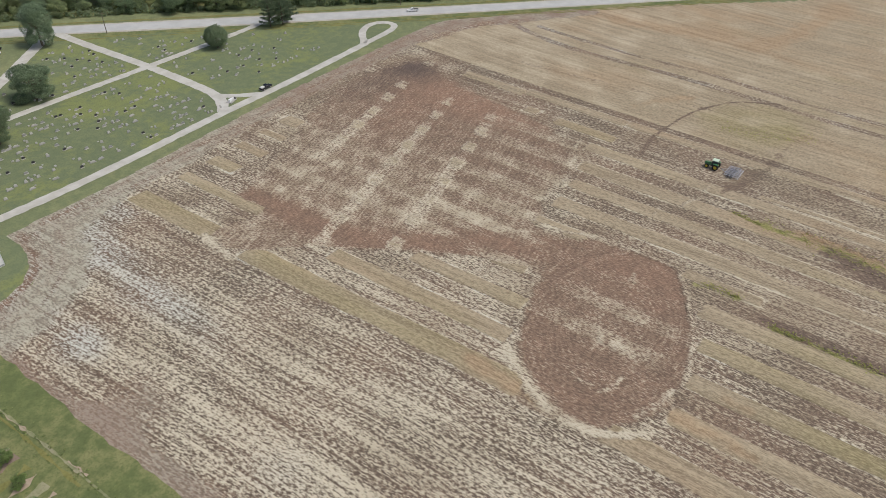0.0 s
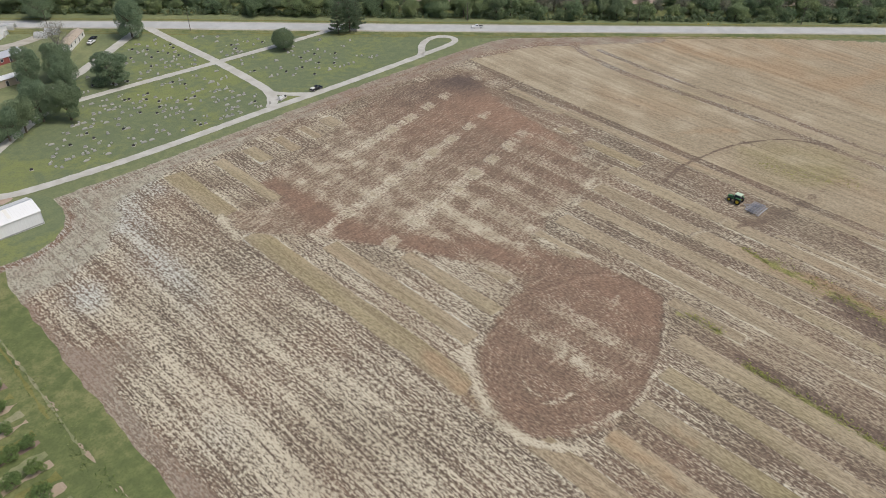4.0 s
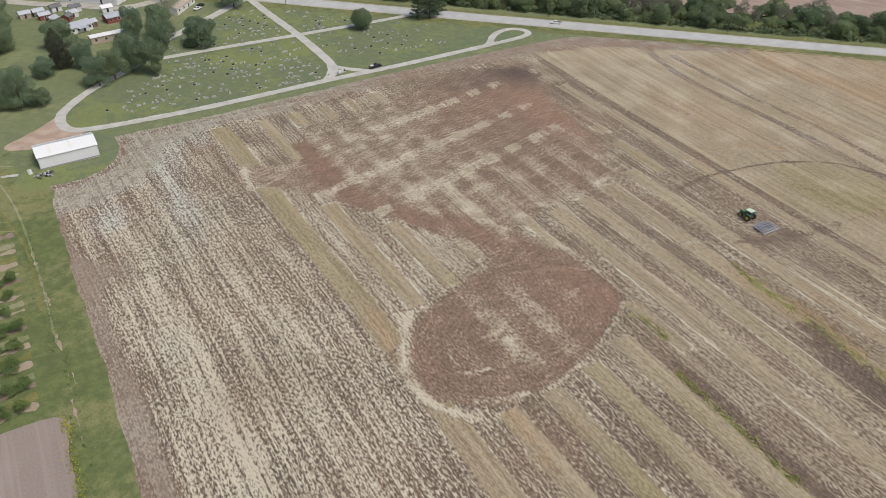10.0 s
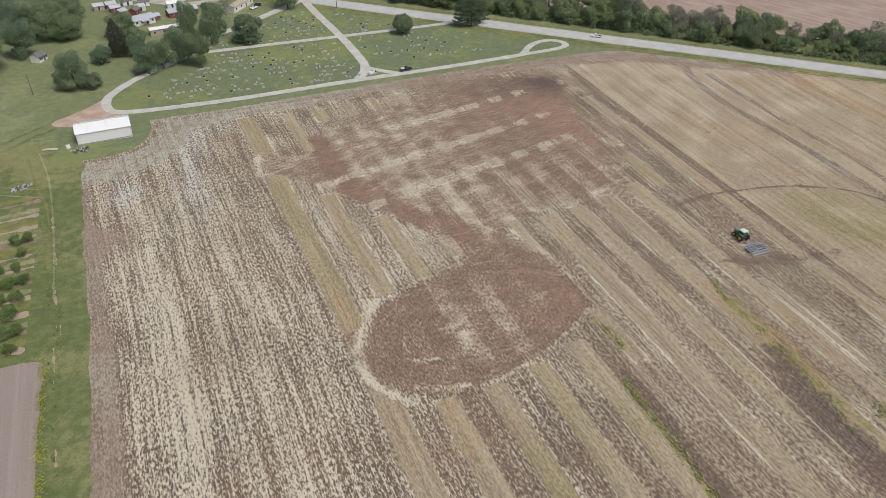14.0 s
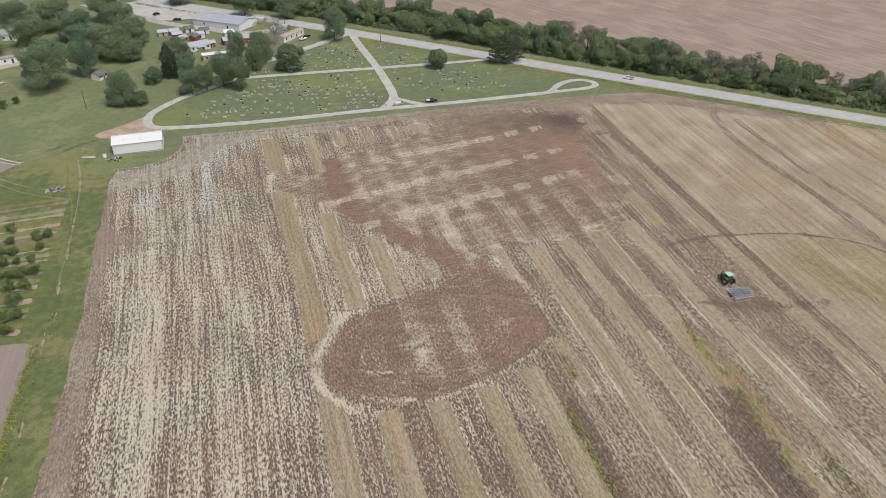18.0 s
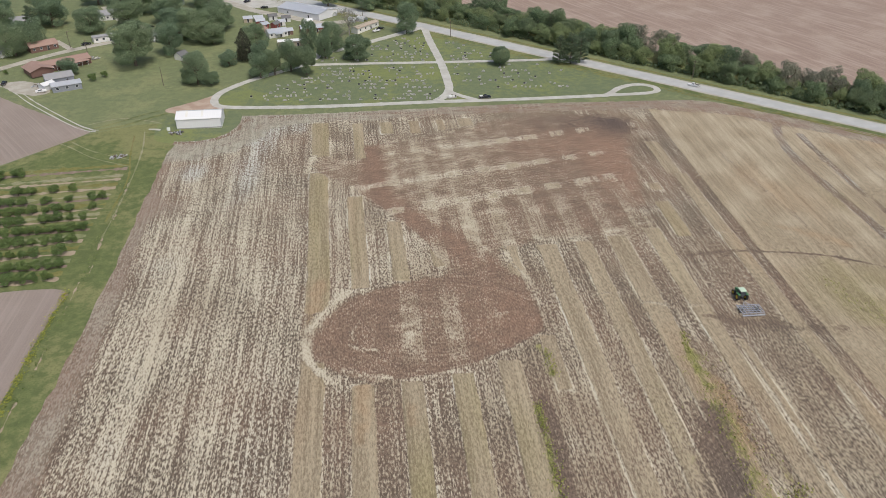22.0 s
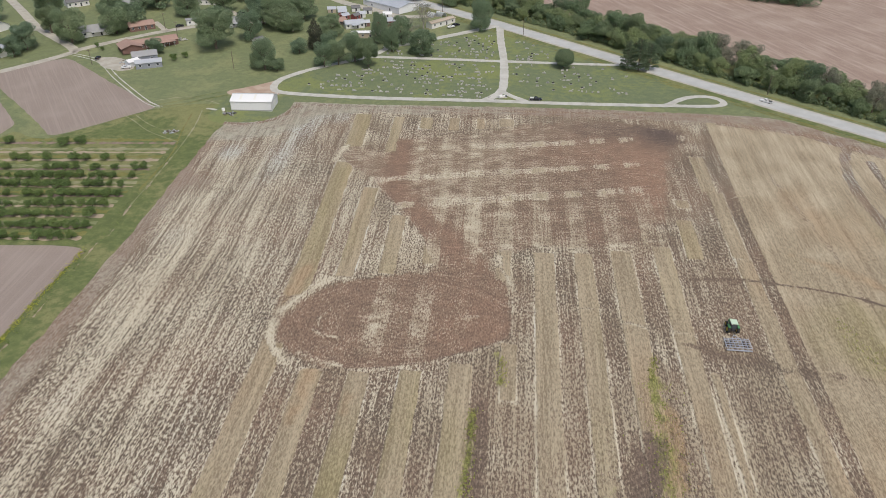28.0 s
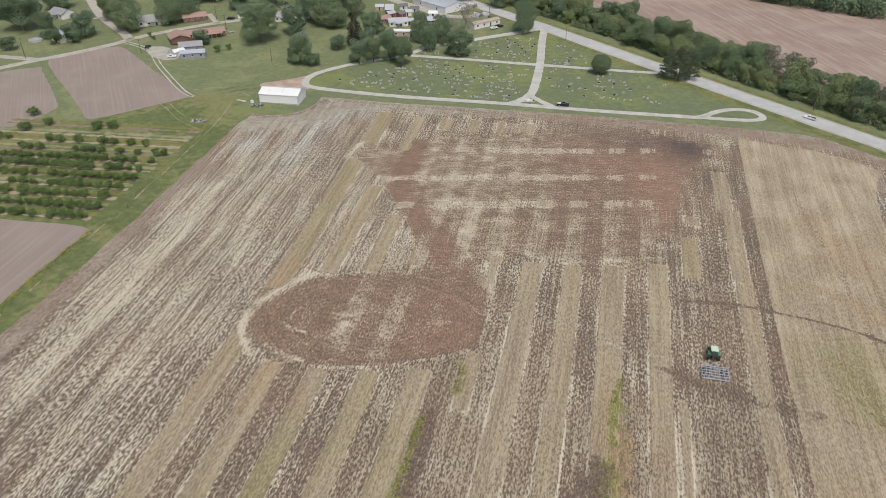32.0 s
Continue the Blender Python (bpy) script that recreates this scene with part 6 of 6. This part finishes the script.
def cultivator(x, y, turn):
    c = empty("field_cultivator", x, y, turn, "wide blue-grey steel field cultivator behind the tractor", "cultivator", lift=0.16)
    W = 6.6
    for k, bx in enumerate((-2.0, -1.0, 0.0, 1.0, 1.7)):
        part("crossbar", box_bm(0.16, W - (0.6 if k == 4 else 0), 0.16, 0.02, (bx, 0, 0.75)), M_STEEL, c)
    for by in (-3.2, -2.1, -1.0, 0.0, 1.0, 2.1, 3.2):
        part("beam", box_bm(3.8, 0.15, 0.15, 0.02, (-0.15, by, 0.90)), M_STEEL, c)
    for k in (-1, 1):
        part("drawbar", tube_bm((1.7, k * 1.2, 0.75), (3.6, 0, 0.6), 0.09, 0.09, 8), M_STEEL, c)
        for bx in (-0.5, 0.7):
            wheel(c, bx, k * 1.6, 0.38, 0.28)
            wheel(c, bx, k * 2.8, 0.38, 0.28)
    n = 0
    for bx in (-2.0, -1.0, 0.0, 1.0):
        for k in range(11):
            by = -3.1 + 0.62 * k + (0.15 if n % 2 else -0.15)
            bm = tube_bm((bx, by, 0.75), (bx - 0.3, by, 0.45), 0.035, 0.035, 5)
            tube_bm((bx - 0.3, by, 0.45), (bx + 0.05, by, -0.02), 0.035, 0.05, 5, bm)
            part("shank", bm, M_STEEL, c)
            n += 1
    part("rear_bar", box_bm(0.2, W, 0.3, 0.03, (-2.7, 0, 0.3)), M_STEEL, c)
    for by in (-2.6, -0.9, 0.9, 2.6):
        part("harrow_arm", tube_bm((-2.0, by, 0.8), (-2.7, by, 0.45), 0.05, 0.05, 6), M_STEEL, c)


tractor(72.7, 26.0, 90)
cultivator(72.7, 19.7, 90)

# ---- cemetery ----
M_STONE_PALE = simple("pale_granite", (0.44, 0.43, 0.40), 0.6, 0, 0.2, 6)
M_STONE_GREY = simple("grey_granite", (0.30, 0.295, 0.285), 0.55, 0, 0.2, 6)
M_STONE_DARK = simple("dark_polished_granite", (0.045, 0.045, 0.05), 0.3, 0, 0.1, 6)


def gravestone(w, h, d, mat, label):
    g = new("gravestone")
    part("base", box_bm(w * 1.3, d * 1.9, 0.22, 0.03, (0, 0, -0.06)), M_STONE_PALE if mat is not M_STONE_PALE else M_STONE_GREY, g)
    bm = bmesh.new()
    prof = [(-w / 2, 0.16), (w / 2, 0.16), (w / 2, h * 0.8), (w * 0.3, h * 0.95), (0, h), (-w * 0.3, h * 0.95), (-w / 2, h * 0.8)]
    f = bm.faces.new([bm.verts.new((x, -d / 2, z)) for x, z in prof])
    r = bmesh.ops.extrude_face_region(bm, geom=[f])
    bmesh.ops.translate(bm, verts=[v for v in r["geom"] if isinstance(v, bmesh.types.BMVert)], vec=(0, d, 0))
    bmesh.ops.recalc_face_normals(bm, faces=bm.faces)
    part("headstone", bm, mat, g)
    return tagged(g, label, "gravestone", "gravestones")


STONES = [gravestone(0.9, 0.8, 0.28, M_STONE_PALE, "pale granite gravestone on the cemetery lawn"), gravestone(1.15, 0.8, 0.3, M_STONE_GREY, "grey granite gravestone on the cemetery lawn"), gravestone(0.65, 0.9, 0.22, M_STONE_PALE, "narrow pale gravestone on the cemetery lawn"),
          gravestone(1.0, 0.85, 0.3, M_STONE_DARK, "dark polished granite gravestone on the cemetery lawn"), gravestone(1.6, 0.6, 0.35, M_STONE_PALE, "wide low pale gravestone on the cemetery lawn")]
WEIGHTS = (28, 24, 14, 18, 16)
rng = random.Random(5)
spots = []
for x0, x1, y0, y1, chance in ((-96, -1, 184, 229, 0.6), (-58, -3, 237, 276, 0.6), (8, 40, 238, 268, 0.6), (8, 66, 197, 231, 0.3)):
    y = y0
    while y < y1:
        x = x0
        while x < x1:
            near = noise.noise((x * 0.05, y * 0.05, 2.0))
            if rng.random() < chance * (0.78 + 0.5 * near):
                spots.append((x + rng.uniform(-0.8, 0.8), y + rng.uniform(-0.3, 0.3)))
            x += 2.6
        y += 4.6


def clear(x, y):
    """Off the drives, inside the lawn, and not under the trees."""
    if x > 8 and y > 262 - 0.82 * (x - 30) - 9 or x < -2 and y > 268 + 0.75 * (x + 30) - 5:
        return False
    if x < -60 and y > 178 + 0.95 * (x + 104):
        return False
    return abs(y - 234 - 0.05 * x) > 3 and abs(x - 4) > 5 and math.hypot(x - 34.4, y - 229) > 4


spots = [p for p in spots if clear(*p)]
rng.shuffle(spots)
first = set()
for x, y in spots[:300]:
    kind = rng.choices(range(5), WEIGHTS)[0]
    m = pose(x, y, gz(x, y) + 0.08, rng.uniform(-2, 2), 0, rng.uniform(-8, 8))
    if kind in first:
        copy_thing(STONES[kind], m)
    else:
        first.add(kind)
        STONES[kind].matrix_basis = m
for ob in [STONES[k] for k in range(5) if k not in first]:
    bpy.data.objects.remove(ob)

verts, faces = [], []
for x, y in spots[300:] + [(px + rng.uniform(-2, 2), py + rng.uniform(0.8, 2)) for px, py in spots[:160]]:
    w, d, h = rng.uniform(0.2, 0.45), rng.uniform(0.12, 0.25), rng.uniform(0.15, 0.6)
    i, z = len(verts), gz(x, y) + 0.06
    verts += [(x - w, y - d, z), (x + w, y - d, z), (x + w, y + d, z), (x - w, y + d, z), (x - w, y - d, z + h), (x + w, y - d, z + h), (x + w, y + d, z + h), (x - w, y + d, z + h)]
    faces += [tuple(i + k for k in f) for f in ((4, 5, 6, 7), (0, 1, 5, 4), (1, 2, 6, 5), (2, 3, 7, 6), (3, 0, 4, 7))]
tagged(mesh_object("grave_markers", verts, faces, M_STONE_PALE), "small low pale grave markers and flower pots on the lawn", "grave markers", "", "stuff")

# the white monument in the fork of the drives
g = empty("monument", 4.6, 185.2, 20, "white stone monument on a low plinth in the fork", "monument", lift=0.1)
part("plinth", box_bm(4.2, 2.2, 0.3, 0.06), M_STONE_PALE, g)
part("block", box_bm(1.6, 0.9, 0.9, 0.08, (-0.8, 0, 0.3)), M_ROOF_WHITE, g)
part("block", box_bm(1.1, 0.7, 0.55, 0.06, (0.9, 0.1, 0.3)), M_ROOF_WHITE, g)
part("urn", tube_bm((1.6, -0.5, 0.3), (1.6, -0.5, 1.0), 0.25, 0.36, 10), M_STONE_DARK, g)

# ---- clutter ----
M_WOOD = simple("weathered_pole_wood", (0.17, 0.14, 0.11), 0.9, 0, 0.3, 2)


def utility_pole(x, y, h, turn, arm=True):
    p = empty("utility_pole", x, y, turn, "weathered wooden utility pole beside the street", "utility pole", "utility poles")
    part("pole", tube_bm((0, 0, -0.3), (0, 0, h), 0.17, 0.11, 10), M_WOOD, p)
    if arm:
        part("crossarm", box_bm(2.4, 0.12, 0.14, 0.01, (0, 0.14, h - 0.7)), M_WOOD, p)
        for k in (-1.0, 0.0, 1.0):
            part("insulator", tube_bm((k, 0.14, h - 0.56), (k, 0.14, h - 0.34), 0.06, 0.04, 8), M_STONE_PALE, p)


for x, y, h, t, arm in ((-131.5, 204.7, 9, 0, False), (-204, 200, 8, 30, True), (-179, 247, 9, 40, True), (-262, 183, 9, 20, True), (-257, 178, 7, 20, False), (-228, 232, 9, 40, True), (-193, 262, 9, 40, True), (-148, 288, 9, 10, True)):
    utility_pole(x, y, h, t, arm)
for s, c in ((-230, 221.5), (-165, 222), (-95, 240), (-30, 241.5), (60, 242), (150, 242)):
    utility_pole(*by_road(s, c), 9.5, -39, True)

sign = empty("road_sign", 223.4, 121.6, 140, "yellow warning sign on a post beside the road", "road sign")
part("post", box_bm(0.09, 0.09, 2.0, 0.01), M_ROOF_SILVER, sign)
part("plate", moved(box_bm(0.95, 0.05, 0.95, 0.01), pose(0, -0.08, 2.3, 0, 45, 0) @ pose(0, 0, -0.47)), M_YELLOW, sign, "yellow sign plate")

pool = empty("swimming_pool", -271, 203.2, 0, "round above-ground swimming pool with pale walls", "pool")
bm = bmesh.new()
for k in range(28):
    a = 6.2832 * k / 28
    for r, z in ((3.7, 0), (3.7, 1.25), (3.45, 1.25), (3.45, 0.9)):
        bm.verts.new((r * math.cos(a), r * math.sin(a), z))
bm.verts.ensure_lookup_table()
for k in range(28):
    for j in range(3):
        a, b = 4 * k + j, 4 * ((k + 1) % 28) + j
        bm.faces.new([bm.verts[i] for i in (a, b, b + 1, a + 1)])
part("wall", bm, M_STONE_PALE, pool)
part("cover", tube_bm((0, 0, 0.8), (0, 0, 0.9), 3.45, 3.45, 28), M_STEEL, pool, "dark water surface")


def heap(name, x, y, r, label, category, mats, seed, pieces=16):
    """A heap of odd boards, bars and drums."""
    h = empty(name, x, y, 0, label, category)
    rng = random.Random(seed)
    for k in range(pieces):
        m = pose(rng.uniform(-r, r), rng.uniform(-r, r) * 0.6, rng.uniform(0, 0.4), rng.uniform(-15, 15), rng.uniform(-15, 15), rng.uniform(0, 360))
        if k % 3 == 0:
            bm = tube_bm((0, 0, 0), (0, 0, rng.uniform(0.5, 0.9)), 0.3, 0.3, 10)
        else:
            bm = box_bm(rng.uniform(0.8, 2.4), rng.uniform(0.2, 0.8), rng.uniform(0.1, 0.5), 0.03)
        part("drum" if k % 3 == 0 else "board", moved(bm, m), mats[k % len(mats)], h)


heap("scrap_heap", -113.5, 149.5, 2.6, "heap of dark farm scrap beside the barn", "scrap", (M_DARK_TRIM, M_GREY_ROOF, M_STEEL, M_WOOD), 3, 22)
heap("rubbish_heap", -131.2, 128, 2.8, "heap of pale boards and scrap on rough grass", "scrap", (M_STONE_PALE, M_GREY_ROOF, M_WOOD, M_ROOF_SILVER), 4, 20)
heap("yard_clutter", -188, 206, 3.0, "clutter of boards and drums in the house yard", "clutter", (M_STONE_PALE, M_WOOD, M_ROOF_SILVER), 5, 18)
heap("rubble_heap", -176, 244, 3.2, "pile of pale rubble behind the house", "rubble", (M_STONE_PALE, M_LANE, M_STONE_GREY), 6, 24)
tank = empty("water_tank", -117.6, 153, 0, "small white plastic tank beside the barn", "tank")
part("body", tube_bm((0, 0, 0), (0, 0, 1.3), 0.7, 0.65, 16), M_ROOF_WHITE, tank)
part("cap", tube_bm((0, 0, 1.3), (0, 0, 1.45), 0.25, 0.2, 10), M_STONE_GREY, tank)
